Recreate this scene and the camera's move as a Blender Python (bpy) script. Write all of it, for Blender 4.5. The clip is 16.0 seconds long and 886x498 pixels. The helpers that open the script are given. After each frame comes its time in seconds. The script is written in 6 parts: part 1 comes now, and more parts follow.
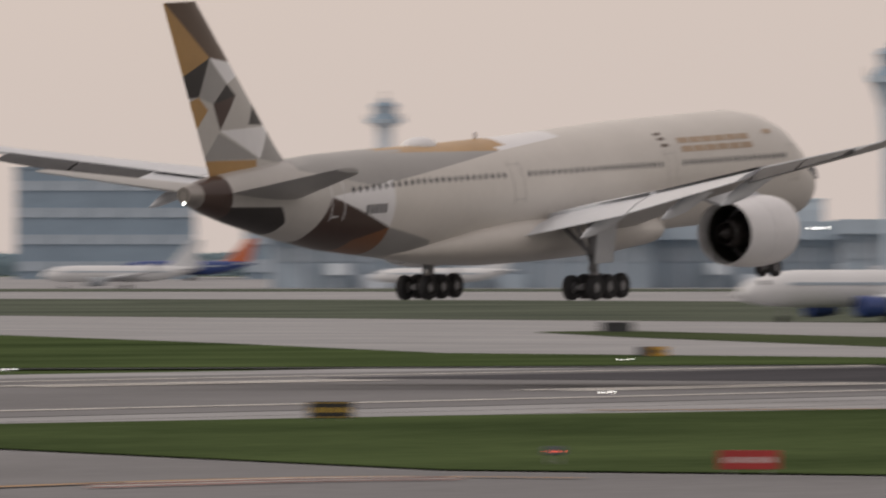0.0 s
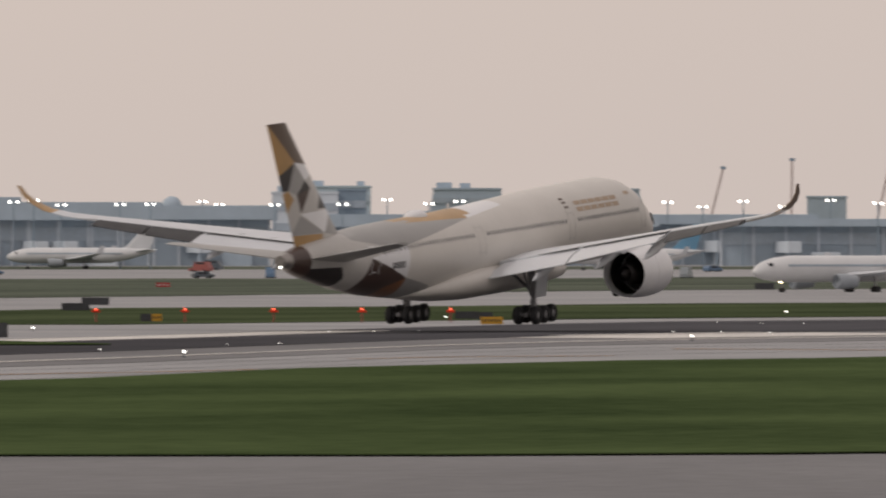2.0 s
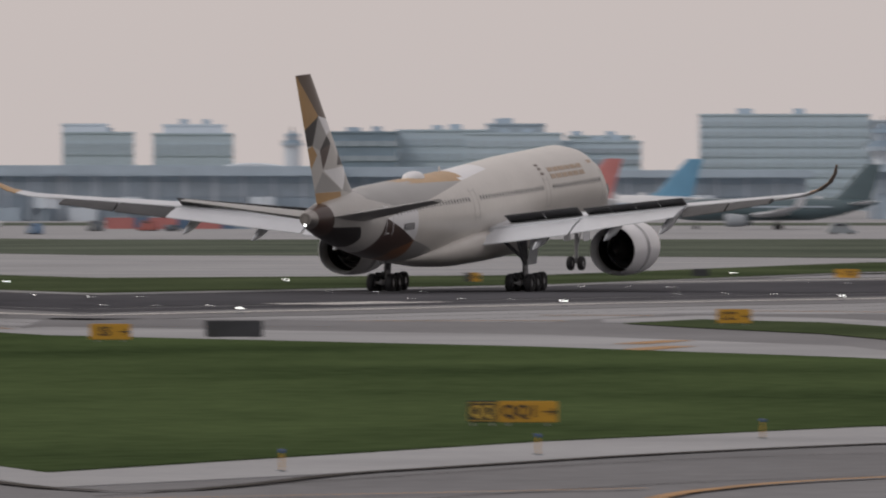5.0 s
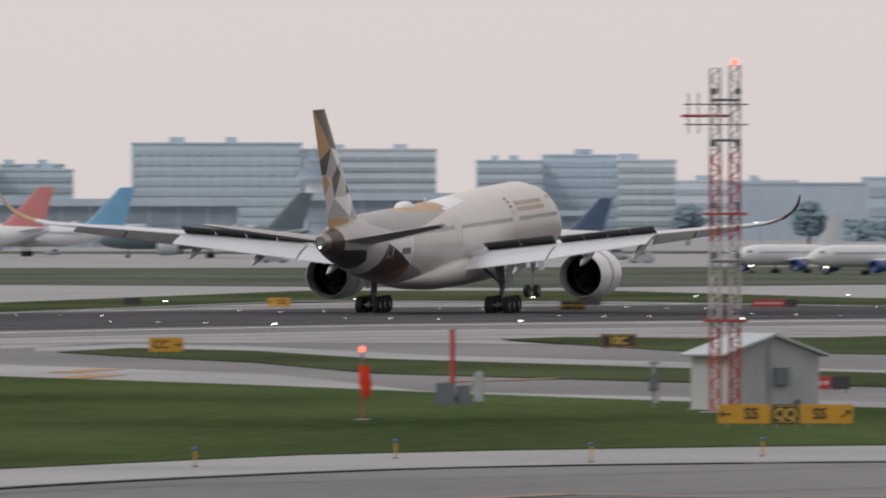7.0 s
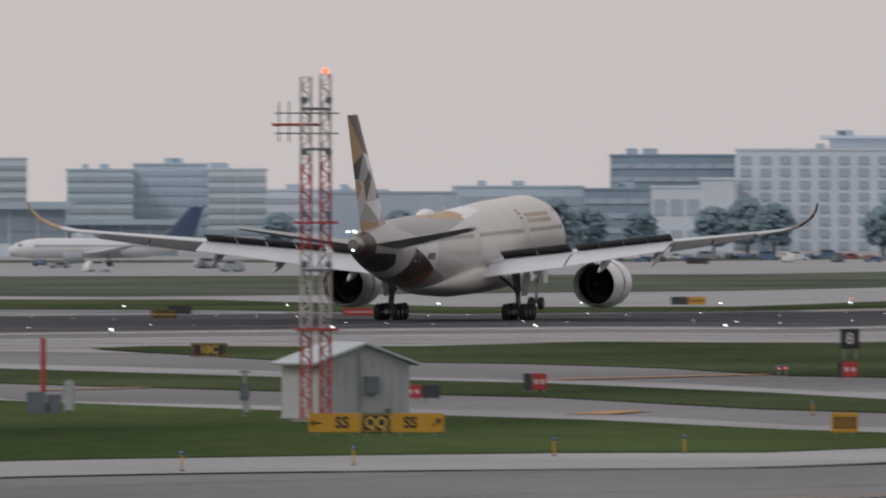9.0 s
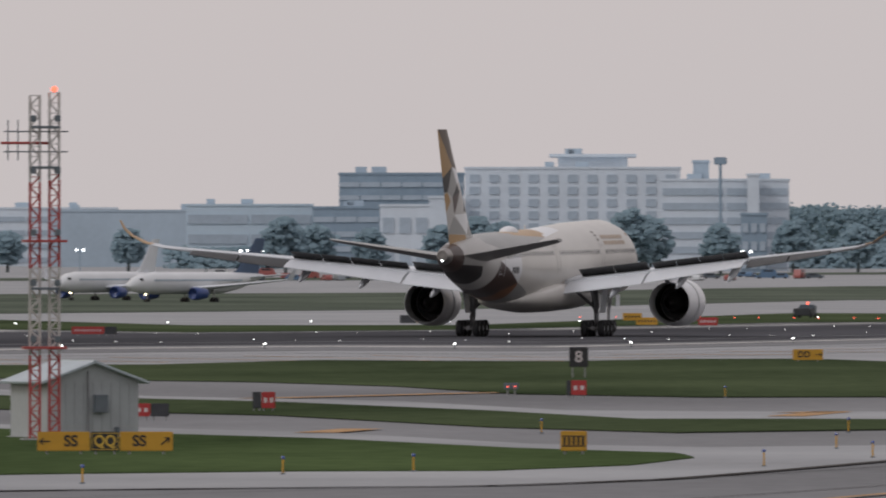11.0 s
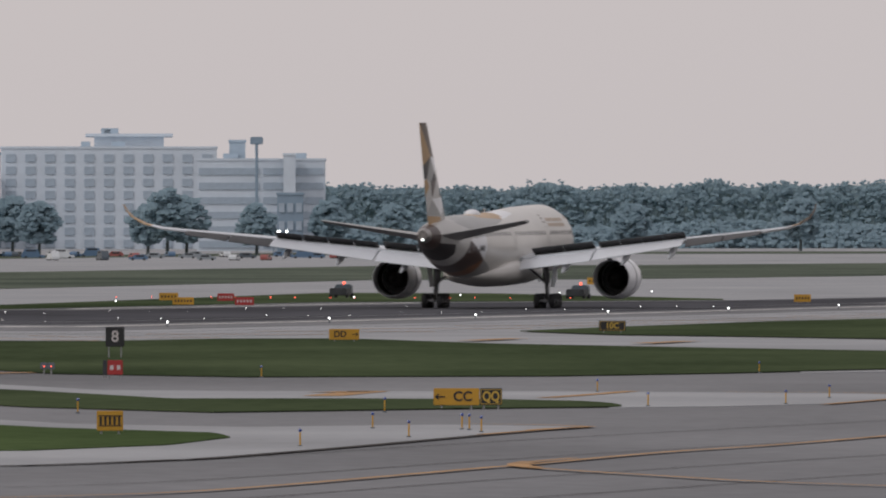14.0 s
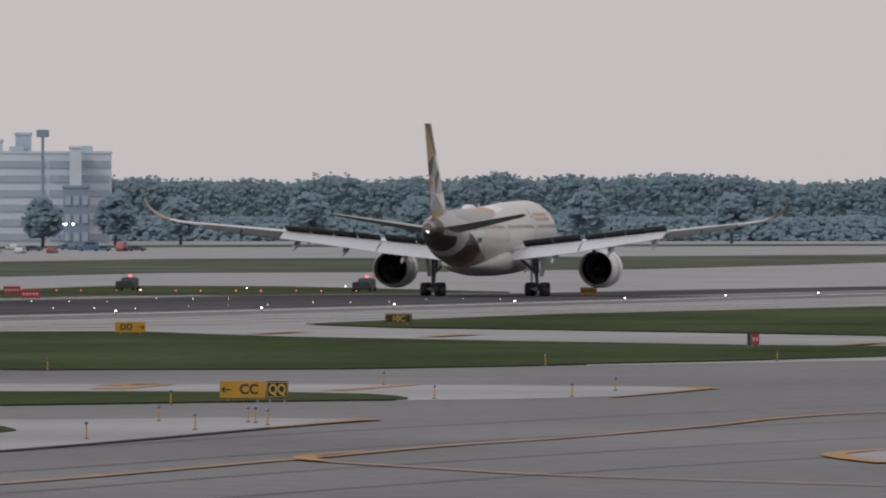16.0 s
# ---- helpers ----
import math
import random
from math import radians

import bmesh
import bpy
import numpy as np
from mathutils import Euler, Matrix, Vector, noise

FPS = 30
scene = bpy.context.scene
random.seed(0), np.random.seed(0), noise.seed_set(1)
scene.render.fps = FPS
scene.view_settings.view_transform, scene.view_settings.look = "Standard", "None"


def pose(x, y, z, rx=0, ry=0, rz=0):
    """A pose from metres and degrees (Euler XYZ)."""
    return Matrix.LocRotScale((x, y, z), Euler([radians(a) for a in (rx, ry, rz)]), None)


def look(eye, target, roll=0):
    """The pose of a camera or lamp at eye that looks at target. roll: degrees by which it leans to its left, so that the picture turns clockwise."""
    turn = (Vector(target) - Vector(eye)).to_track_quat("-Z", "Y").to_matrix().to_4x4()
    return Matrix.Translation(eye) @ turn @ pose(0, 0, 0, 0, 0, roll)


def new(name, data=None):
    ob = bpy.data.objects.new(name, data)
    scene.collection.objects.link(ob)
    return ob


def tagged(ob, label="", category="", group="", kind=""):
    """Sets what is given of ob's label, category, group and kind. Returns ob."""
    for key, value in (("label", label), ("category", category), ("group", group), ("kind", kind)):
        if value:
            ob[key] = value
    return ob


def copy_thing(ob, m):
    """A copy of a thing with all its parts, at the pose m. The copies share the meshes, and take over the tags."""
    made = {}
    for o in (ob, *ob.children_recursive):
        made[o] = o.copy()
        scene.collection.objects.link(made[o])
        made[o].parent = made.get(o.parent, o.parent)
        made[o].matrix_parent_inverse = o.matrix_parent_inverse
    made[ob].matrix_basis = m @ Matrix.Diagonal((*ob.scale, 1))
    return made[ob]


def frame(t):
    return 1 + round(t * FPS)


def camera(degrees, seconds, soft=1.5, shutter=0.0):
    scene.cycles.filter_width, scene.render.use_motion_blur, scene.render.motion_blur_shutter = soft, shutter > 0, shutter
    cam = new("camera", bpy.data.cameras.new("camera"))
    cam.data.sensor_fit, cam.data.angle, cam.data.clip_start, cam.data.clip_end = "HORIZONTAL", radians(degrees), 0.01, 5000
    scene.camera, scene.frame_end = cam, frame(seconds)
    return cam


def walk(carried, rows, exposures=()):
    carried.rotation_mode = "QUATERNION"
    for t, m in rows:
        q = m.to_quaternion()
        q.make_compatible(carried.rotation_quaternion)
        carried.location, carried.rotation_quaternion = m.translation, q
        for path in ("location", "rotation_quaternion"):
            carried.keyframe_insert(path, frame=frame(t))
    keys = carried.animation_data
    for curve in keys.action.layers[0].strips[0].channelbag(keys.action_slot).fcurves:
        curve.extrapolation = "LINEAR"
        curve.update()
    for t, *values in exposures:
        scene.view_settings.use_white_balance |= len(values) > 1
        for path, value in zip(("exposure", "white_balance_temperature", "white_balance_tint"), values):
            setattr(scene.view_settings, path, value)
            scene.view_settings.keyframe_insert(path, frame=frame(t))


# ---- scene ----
# One long-lens camera on a viewing deck, 6.35 m above the airfield, that pans after a landing airliner.
cam = camera(3.6658, 16.0, soft=2.0, shutter=0.6)
EYE = 6.35
PAN = [(0.0, 17.9805, 0.0935), (0.3, 16.9519, 0.1122), (0.5, 16.4536, 0.1114), (1.0, 15.0667, 0.1725), (1.5, 14.2603, 0.1161), 
       (2.0, 13.4229, 0.0014), (2.2, 13.3381, -0.0035), (2.5, 12.8935, 0.1132), (2.6, 12.6824, 0.1750), (3.0, 12.0381, 0.1707), 
       (3.2, 11.7038, 0.1193), (5.3, 5.9185, -0.2184), (5.5, 5.8639, -0.2647), (6.0, 5.1969, -0.3089), (6.5, 4.5001, -0.2157), 
       (7.0, 3.9134, -0.0617), (7.5, 3.3907, -0.0463), (8.0, 2.9804, 0.0034), (8.5, 2.6950, 0.0470), (9.0, 2.2195, -0.0253), 
       (9.5, 1.8463, -0.0824), (9.7, 1.7104, -0.0505), (11.8, 0.5224, 0.0567), (12.0, 0.3209, 0.0350), (12.5, -0.0000, -0.0047), 
       (13.0, -0.4181, -0.0078), (13.5, -0.7503, -0.0481), (14.0, -0.8212, -0.0331), (14.5, -0.9831, 0.0019), (15.0, -1.4004, -0.0160), 
       (15.5, -1.6128, -0.0888), (16.0, -1.7061, -0.0627)]
walk(cam, [(t, pose(0, 0, EYE, 90 + up, 0, turn)) for t, turn, up in PAN],
     exposures=[(0.0, 0.05, 6500, 10), (1.0, 0.18, 6500, 10), (2.0, 0.02, 6500, 10), (3.2, 0.03, 6500, 10), (5.3, -0.05, 6100, 9), (5.8, 0.05, 6090, 8.5), (6.4, 0.24, 6060, 8.5), (7.0, 0.28, 6030, 8.5), (8.0, 0.18, 5990, 8.5), (9.0, 0.02, 5950, 8.5), (16.0, 0.0, 5930, 8.5)])

# ---- light: a hazy, overcast evening ----
world = bpy.data.worlds.new("overcast_sky")
scene.world = world
world.use_nodes = True
wn, wl = world.node_tree.nodes, world.node_tree.links
sky = wn.new("ShaderNodeTexSky")
sky.sky_type, sky.sun_disc = 'NISHITA', False
sky.sun_elevation, sky.sun_rotation = radians(24), radians(-60)
sky.dust_density, sky.air_density = 4.0, 1.5
back = wn["Background"]
back.inputs["Strength"].default_value = 0.1
veil = wn.new("ShaderNodeMixRGB")
veil.inputs["Fac"].default_value = 0.8
veil.inputs["Color2"].default_value = (7.15, 6.2, 5.8, 1)
wl.new(sky.outputs["Color"], veil.inputs["Color1"])
wl.new(veil.outputs["Color"], back.inputs["Color"])
sun_data = bpy.data.lights.new("sun", 'SUN')
sun_data.energy, sun_data.angle, sun_data.color = 0.8, radians(14), (1.0, 0.93, 0.86)
sun = new("sun", sun_data)
sun.matrix_world = look((0, 0, 0), (0.55, 0.45, -0.7))


# ---- materials ----
def shader(name, color, rough=0.6, metal=0.0, vary=0.0, size=1.0, bump=0.0, color2=None, glow=None, strength=1.0, fine=None, island=False, flat=(1, 1, 1)):
    """A surface with stains at one size and grain at another."""
    m = bpy.data.materials.new(name)
    m.use_nodes = True
    n, l = m.node_tree.nodes, m.node_tree.links
    b = n["Principled BSDF"]
    b.inputs["Base Color"].default_value = (*color, 1)
    b.inputs["Roughness"].default_value, b.inputs["Metallic"].default_value = rough, metal
    b.inputs["Specular IOR Level"].default_value = 0.0 if rough >= 0.8 else 0.5
    if glow:
        b.inputs["Emission Color"].default_value = (*glow, 1)
        b.inputs["Emission Strength"].default_value = strength
    if vary or bump:
        co = n.new("ShaderNodeTexCoord")
        mp = n.new("ShaderNodeMapping")
        mp.inputs["Scale"].default_value = flat
        l.new(co.outputs["Object"], mp.inputs["Vector"])
        big, small = n.new("ShaderNodeTexNoise"), n.new("ShaderNodeTexNoise")
        big.inputs["Scale"].default_value, small.inputs["Scale"].default_value = 1 / size, fine or 9 / size
        big.inputs["Detail"].default_value, small.inputs["Detail"].default_value = 5, 4
        for q in (big, small):
            l.new(mp.outputs["Vector"], q.inputs["Vector"])
        add = n.new("ShaderNodeMath")
        add.operation = 'MULTIPLY_ADD'
        add.inputs[1].default_value = 0.4
        l.new(small.outputs["Fac"], add.inputs[0])
        l.new(big.outputs["Fac"], add.inputs[2])
        ramp = n.new("ShaderNodeMapRange")
        ramp.inputs["From Min"].default_value, ramp.inputs["From Max"].default_value = 0.45, 0.95
        l.new(add.outputs[0], ramp.inputs["Value"])
        mix = n.new("ShaderNodeMixRGB")
        dark = tuple(c * (1 - vary) for c in color)
        mix.inputs["Color1"].default_value = (*dark, 1)
        mix.inputs["Color2"].default_value = (*(color2 or tuple(min(1, c * (1 + vary * 0.6)) for c in color)), 1)
        l.new(ramp.outputs["Result"], mix.inputs["Fac"])
        out = mix.outputs["Color"]
        if island:
            geo = n.new("ShaderNodeNewGeometry")
            hsv = n.new("ShaderNodeHueSaturation")
            val = n.new("ShaderNodeMapRange")
            val.inputs["To Min"].default_value, val.inputs["To Max"].default_value = 0.92, 1.08
            l.new(geo.outputs["Random Per Island"], val.inputs["Value"])
            l.new(val.outputs["Result"], hsv.inputs["Value"])
            l.new(out, hsv.inputs["Color"])
            out = hsv.outputs["Color"]
        l.new(out, b.inputs["Base Color"])
        if bump:
            bp = n.new("ShaderNodeBump")
            bp.inputs["Strength"].default_value, bp.inputs["Distance"].default_value = bump, 0.05
            l.new(add.outputs[0], bp.inputs["Height"])
            l.new(bp.outputs["Normal"], b.inputs["Normal"])
    return m


GRASS = shader("grass", (0.062, 0.095, 0.04), 0.95, vary=0.5, size=22, bump=0.4, color2=(0.088, 0.122, 0.052), fine=0.9, flat=(1, 0.35, 1))
DULL_GRASS = shader("dull_grass", (0.062, 0.087, 0.045), 0.95, vary=0.5, size=26, bump=0.4, color2=(0.09, 0.113, 0.06), fine=0.9, flat=(1, 0.35, 1))
# far grass with haze put into its colour, paler and greyer
HAZED_GRASS = shader("dry_far_grass", (0.105, 0.128, 0.1), 0.95, vary=0.4, size=40, color2=(0.14, 0.158, 0.125), fine=0.5, flat=(1, 0.35, 1))
CONCRETE = shader("pale_concrete", (0.345, 0.348, 0.356), 0.85, vary=0.22, size=26, bump=0.2, fine=1.2)
TARMAC = shader("grey_tarmac", (0.222, 0.222, 0.228), 0.85, vary=0.25, size=30, bump=0.2, fine=1.0, flat=(1, 0.4, 1))
RUBBER_MARKS = shader("rubber_marks", (0.088, 0.088, 0.096), 0.85, vary=0.35, size=18, fine=0.6, flat=(0.5, 0.12, 1))
RED_STRIPE = shader("red_stripe_paint", (0.4, 0.16, 0.13), 0.7, vary=0.3, size=4)
WHITE_LINE = shader("white_line_paint", (0.62, 0.6, 0.57), 0.7, vary=0.3, size=6)
YELLOW_LINE = shader("yellow_line_paint", (0.36, 0.19, 0.055), 0.7, vary=0.3, size=5)
BEIGE = shader("beige_paint", (0.585, 0.56, 0.52), 0.34, vary=0.07, size=5, fine=2)
WHITE = shader("white_paint", (0.74, 0.74, 0.75), 0.32, vary=0.06, size=4)
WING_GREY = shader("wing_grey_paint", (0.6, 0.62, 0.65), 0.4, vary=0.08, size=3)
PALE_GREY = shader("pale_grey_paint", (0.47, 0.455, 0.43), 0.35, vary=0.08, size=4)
MID_GREY = shader("mid_grey_paint", (0.3, 0.295, 0.285), 0.35, vary=0.08, size=4)
BROWN = shader("dark_brown_paint", (0.055, 0.03, 0.022), 0.35, vary=0.15, size=3)
UMBER = shader("umber_paint", (0.1, 0.065, 0.043), 0.38, vary=0.15, size=3)
RUST = shader("rust_paint", (0.2, 0.085, 0.035), 0.38, vary=0.15, size=3)
GOLD = shader("gold_paint", (0.4, 0.24, 0.09), 0.36, vary=0.12, size=3)
BLACK = shader("near_black_paint", (0.025, 0.021, 0.02), 0.45, vary=0.2, size=2)
DARK = shader("dark_grey_seal", (0.06, 0.06, 0.062), 0.6, vary=0.3, size=1.2)
STEEL = shader("gear_steel", (0.28, 0.28, 0.29), 0.42, 0.6, vary=0.25, size=0.6)
TITAN = shader("exhaust_metal", (0.33, 0.31, 0.29), 0.35, 0.8, vary=0.2, size=0.8)
TYRE = shader("tyre_rubber", (0.022, 0.022, 0.024), 0.75, vary=0.3, size=0.5)
GLASS = shader("dark_window_glass", (0.03, 0.034, 0.04), 0.15)
TAIL_LIGHT = shader("white_tail_light", (0.9, 0.9, 0.9), glow=(1, 0.97, 0.9), strength=6)


# ---- mesh helpers ----
def part(name, bm, material, parent=None, label="", at=None):
    """One mesh object out of a bmesh, under a thing or under a part."""
    me = bpy.data.meshes.new(name)
    bm.to_mesh(me)
    bm.free()
    for m in (material if isinstance(material, (list, tuple)) else [material]):
        me.materials.append(m)
    ob = new(name, me)
    if parent:
        ob.parent = parent
    if at is not None:
        ob.matrix_basis = at
    if label:
        ob["label"] = label
    return ob


def smooth(ob, angle=35):
    for p in ob.data.polygons:
        p.use_smooth = True
    ob.data.set_sharp_from_angle(angle=radians(angle))
    return ob


def ring_loft(bm, rings, cap=True):
    vs = [[bm.verts.new(p) for p in r] for r in rings]
    k = len(vs[0])
    for a, b in zip(vs, vs[1:]):
        for i in range(k):
            bm.faces.new((a[i], a[(i + 1) % k], b[(i + 1) % k], b[i]))
    if cap:
        bm.faces.new(vs[0][::-1])
        bm.faces.new(vs[-1])
    bmesh.ops.recalc_face_normals(bm, faces=bm.faces)
    return bm


def add_box(bm, x, y, z, sx, sy, sz, m=None):
    """A box centred at x, y, z with the given sizes."""
    t = Matrix.Translation((x, y, z)) @ Matrix.Diagonal((sx, sy, sz, 1))
    return bmesh.ops.create_cube(bm, size=1, matrix=(m @ t) if m else t)["verts"]


def add_rod(bm, p, q, r, r2=None, k=8):
    p, q = Vector(p), Vector(q)
    m = Matrix.Translation((p + q) / 2) @ (q - p).to_track_quat("Z", "Y").to_matrix().to_4x4()
    return bmesh.ops.create_cone(bm, cap_ends=True, segments=k, radius1=r, radius2=r if r2 is None else r2, depth=(q - p).length, matrix=m)["verts"]


def add_turn(bm, profile, k=28, m=None):
    """A turned body: profile of (distance along y, radius)."""
    rings = [[Vector((r * math.cos(i / k * math.tau), y, r * math.sin(i / k * math.tau))) for i in range(k)] for y, r in profile]
    if m:
        rings = [[m @ p for p in r] for r in rings]
    return ring_loft(bm, rings, cap=False)


def boxed(name, size, material, parent, at, bevel=0.0, label=""):
    bm = bmesh.new()
    add_box(bm, 0, 0, 0, *size)
    if bevel:
        bmesh.ops.bevel(bm, geom=bm.edges[:], offset=bevel, segments=2, affect='EDGES')
    return part(name, bm, material, parent, label, at)


def rod(name, p, q, r, material, parent, label="", r2=None, k=8):
    bm = bmesh.new()
    add_rod(bm, p, q, r, r2, k)
    return part(name, bm, material, parent, label)


def empty(name, m, label, category, group="", kind=""):
    ob = new(name)
    ob.empty_display_size = 0.5
    ob.matrix_basis = m
    return tagged(ob, label, category, group, kind)


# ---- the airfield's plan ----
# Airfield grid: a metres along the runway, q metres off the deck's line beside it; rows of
# (bearing on the grid, bearing here, scale of distances) warp it to fit the camera's zooming view.
GRID_WARP = [(-27.9, -20.872, 1.685), (-23.86, -18.274, 1.705), (-21.72, -16.905, 1.716), (-19.59, -15.535, 1.732), (-18.32, -14.719, 1.768), 
          (-17.04, -13.92, 1.829), (-16.18, -13.4, 1.868), (-15.33, -12.885, 1.883), (-14.48, -12.369, 1.875), (-13.63, -11.845, 1.852), 
          (-12.99, -11.446, 1.841), (-12.35, -11.044, 1.831), (-11.48, -10.5, 1.841), (-10.47, -9.87, 1.857), (-10.13, -9.517, 1.773), 
          (-9.79, -9.163, 1.623), (-9.45, -8.81, 1.463), (-9.1, -8.457, 1.328), (-8.76, -8.103, 1.233), (-8.42, -7.75, 1.186), 
          (-7.56, -7.019, 1.18), (-7.24, -6.747, 1.174), (-6.82, -6.384, 1.172), (-6.18, -5.837, 1.168), (-5.33, -5.104, 1.157), 
          (-4.26, -4.174, 1.13), (-3.2, -3.212, 1.085), (-2.34, -2.412, 1.046), (-1.49, -1.581, 1.003), (-0.64, -0.697, 0.928), 
          (0.64, 0.701, 0.912), (5.33, 5.855, 0.908)]
RUN = radians(11.231)


def rise(d):
    """Raises the far ground a few metres to fit the camera's view of terminals and woods."""
    s = min(1, max(0, (d - 2200) / 2300))
    return 4.9 * s * s * (3 - 2 * s)


def site(a, q, lift=0.0):
    x, y = a * math.sin(RUN) - q * math.cos(RUN), a * math.cos(RUN) + q * math.sin(RUN)
    b, d = math.degrees(math.atan2(x, y)), math.hypot(x, y)
    cols = list(zip(*GRID_WARP))
    b2 = np.interp(b, cols[0], cols[1]) + min(0, b - GRID_WARP[0][0]) + max(0, b - GRID_WARP[-1][0])
    d2 = d * np.interp(b, cols[0], cols[2])
    return Vector((d2 * math.sin(radians(b2)), d2 * math.cos(radians(b2)), rise(d2) + lift))


def spot(turn, d, lift=0.0):
    """A place at a bearing in degrees and a distance."""
    return Vector((d * math.sin(radians(turn)), d * math.cos(radians(turn)), rise(d) + lift))


def sheet(name, outline, material, lift, label="", category="", kind="structure", step=3.0, depth=0.02):
    """A paved or planted patch with a low edge, laid over the ground along the airfield grid."""
    pts = []
    for (a, q), (a2, q2) in zip(outline, outline[1:] + outline[:1]):
        n = max(1, int(math.hypot(a2 - a, q2 - q) / step))
        pts += [(a + (a2 - a) * i / n, q + (q2 - q) * i / n) for i in range(n)]
    bm = bmesh.new()
    top = [bm.verts.new(site(a, q, lift)) for a, q in pts]
    low = [bm.verts.new(site(a, q, lift - depth)) for a, q in pts]
    es = [bm.edges.new((top[i], top[(i + 1) % len(top)])) for i in range(len(top))]
    bmesh.ops.triangle_fill(bm, use_beauty=True, use_dissolve=False, edges=es)
    for i in range(len(top)):
        j = (i + 1) % len(top)
        bm.faces.new((top[i], low[i], low[j], top[j]))
    bmesh.ops.recalc_face_normals(bm, faces=bm.faces)
    for f in bm.faces:
        if abs(f.normal.z) > 0.7 and f.normal.z < 0:
            f.normal_flip()
    ob = part(name, bm, material)
    return tagged(ob, label, category or name, kind=kind)


def band(name, q0, q1, a0, a1, material, lift, label, category="", step=40.0, kind="structure", depth=0.02):
    """A strip along the runway between two offsets."""
    fine = 0.9 if q0 < 100 else 2.5 if q0 < 350 else (5.0 if q0 < 500 else 9.0)
    near, far = (30, 520) if q0 < 100 else (250, 1000) if q0 < 350 else (950, 1600) if q0 < 500 else (1500, 2600)
    w = max(1, int(abs(q1 - q0) / fine))
    stops = [a0]
    while stops[-1] < a1 - 0.01:
        stops.append(min(a1, stops[-1] + (fine if near < stops[-1] < far else min(step, 20.0))))
    n = len(stops) - 1
    bm = bmesh.new()
    rows = [[bm.verts.new(site(stops[i], q0 + (q1 - q0) * j / w, lift)) for j in range(w + 1)] for i in range(n + 1)]
    for r, s in zip(rows, rows[1:]):
        for j in range(w):
            bm.faces.new((r[j], s[j], s[j + 1], r[j + 1]))
    rim = [e for e in bm.edges if e.is_boundary]
    down = bmesh.ops.extrude_edge_only(bm, edges=rim)["geom"]
    for v in down:
        if isinstance(v, bmesh.types.BMVert):
            v.co.z -= depth
    bmesh.ops.recalc_face_normals(bm, faces=bm.faces)
    for f in bm.faces:
        if abs(f.normal.z) > 0.7 and f.normal.z < 0:
            f.normal_flip()
    ob = part(name, bm, material)
    return tagged(ob, label, category or name, kind=kind)


# the one sheet of ground, out to the horizon
bm = bmesh.new()
dists = [0, 60, 150, 300, 450, 600, 800, 1000, 1300, 1600, 1900] + list(range(2200, 4700, 75)) + [5000, 7000]
rings = [[bm.verts.new(spot(i * 2.5, d)) for i in range(144)] for d in dists[1:]]
hub = bm.verts.new((0, 0, 0))
for i in range(144):
    bm.faces.new((hub, rings[0][(i + 1) % 144], rings[0][i]))
for r, s in zip(rings, rings[1:]):
    for i in range(144):
        bm.faces.new((r[i], r[(i + 1) % 144], s[(i + 1) % 144], s[i]))
bmesh.ops.recalc_face_normals(bm, faces=bm.faces)
tagged(smooth(part("ground", bm, GRASS), 60), "mown dark green airfield grass, flat to the horizon", "ground", kind="structure")

# pavements
band("pavement", -20, 150, -300, 2600, CONCRETE, 0.06, "pale weathered concrete pavement round the taxiways", step=40)
band("pavement", 150, 303, -500, 2600, CONCRETE, 0.06, "pale weathered concrete pavement round the runway", step=40)
band("runway", 214, 291, -500, 2600, TARMAC, 0.09, "grey grooved runway with pale shoulders")
band("rubber_streak", 238, 276, 388, 2300, RUBBER_MARKS, 0.12, "black rubber deposits along the touchdown zone", "tyre marks")
band("rubber_streak", 229, 236, 640, 1500, RUBBER_MARKS, 0.12, "thin dark rubber deposits along the runway", "tyre marks")
# The near airfield in plan, fitted to the camera's view: edges as (bearing in degrees, metres from the deck), straight
# between the points.
def edge_at(line, b):
    """Distance of a plan edge at a bearing."""
    bs, ds = zip(*line)
    return 1 / float(np.interp(b, bs, [1 / d for d in ds]))


def strip(name, far, near, material, lift, label, category="", rows=1, step=0.04):
    """Ground laid between a far and a near edge, with a low kerb of its own thickness."""
    b0, b1 = max(far[0][0], near[0][0]), min(far[-1][0], near[-1][0])
    n = max(4, int((b1 - b0) / step))
    bm = bmesh.new()
    cols = []
    for i in range(n + 1):
        b = b0 + (b1 - b0) * i / n
        f, g = edge_at(far, b), edge_at(near, b)
        cols.append([bm.verts.new(spot(b, g + (max(f, g + 0.05) - g) * j / rows, lift)) for j in range(rows + 1)])
    for c, e in zip(cols, cols[1:]):
        for j in range(rows):
            bm.faces.new((c[j], e[j], e[j + 1], c[j + 1]))
    rim = [e for e in bm.edges if e.is_boundary]
    for v in bmesh.ops.extrude_edge_only(bm, edges=rim)["geom"]:
        if isinstance(v, bmesh.types.BMVert):
            v.co.z -= 0.04
    bmesh.ops.recalc_face_normals(bm, faces=bm.faces)
    for f in bm.faces:
        if abs(f.normal.z) > 0.7 and f.normal.z < 0:
            f.normal_flip()
    return tagged(part(name, bm, material), label, category or name, kind="structure")


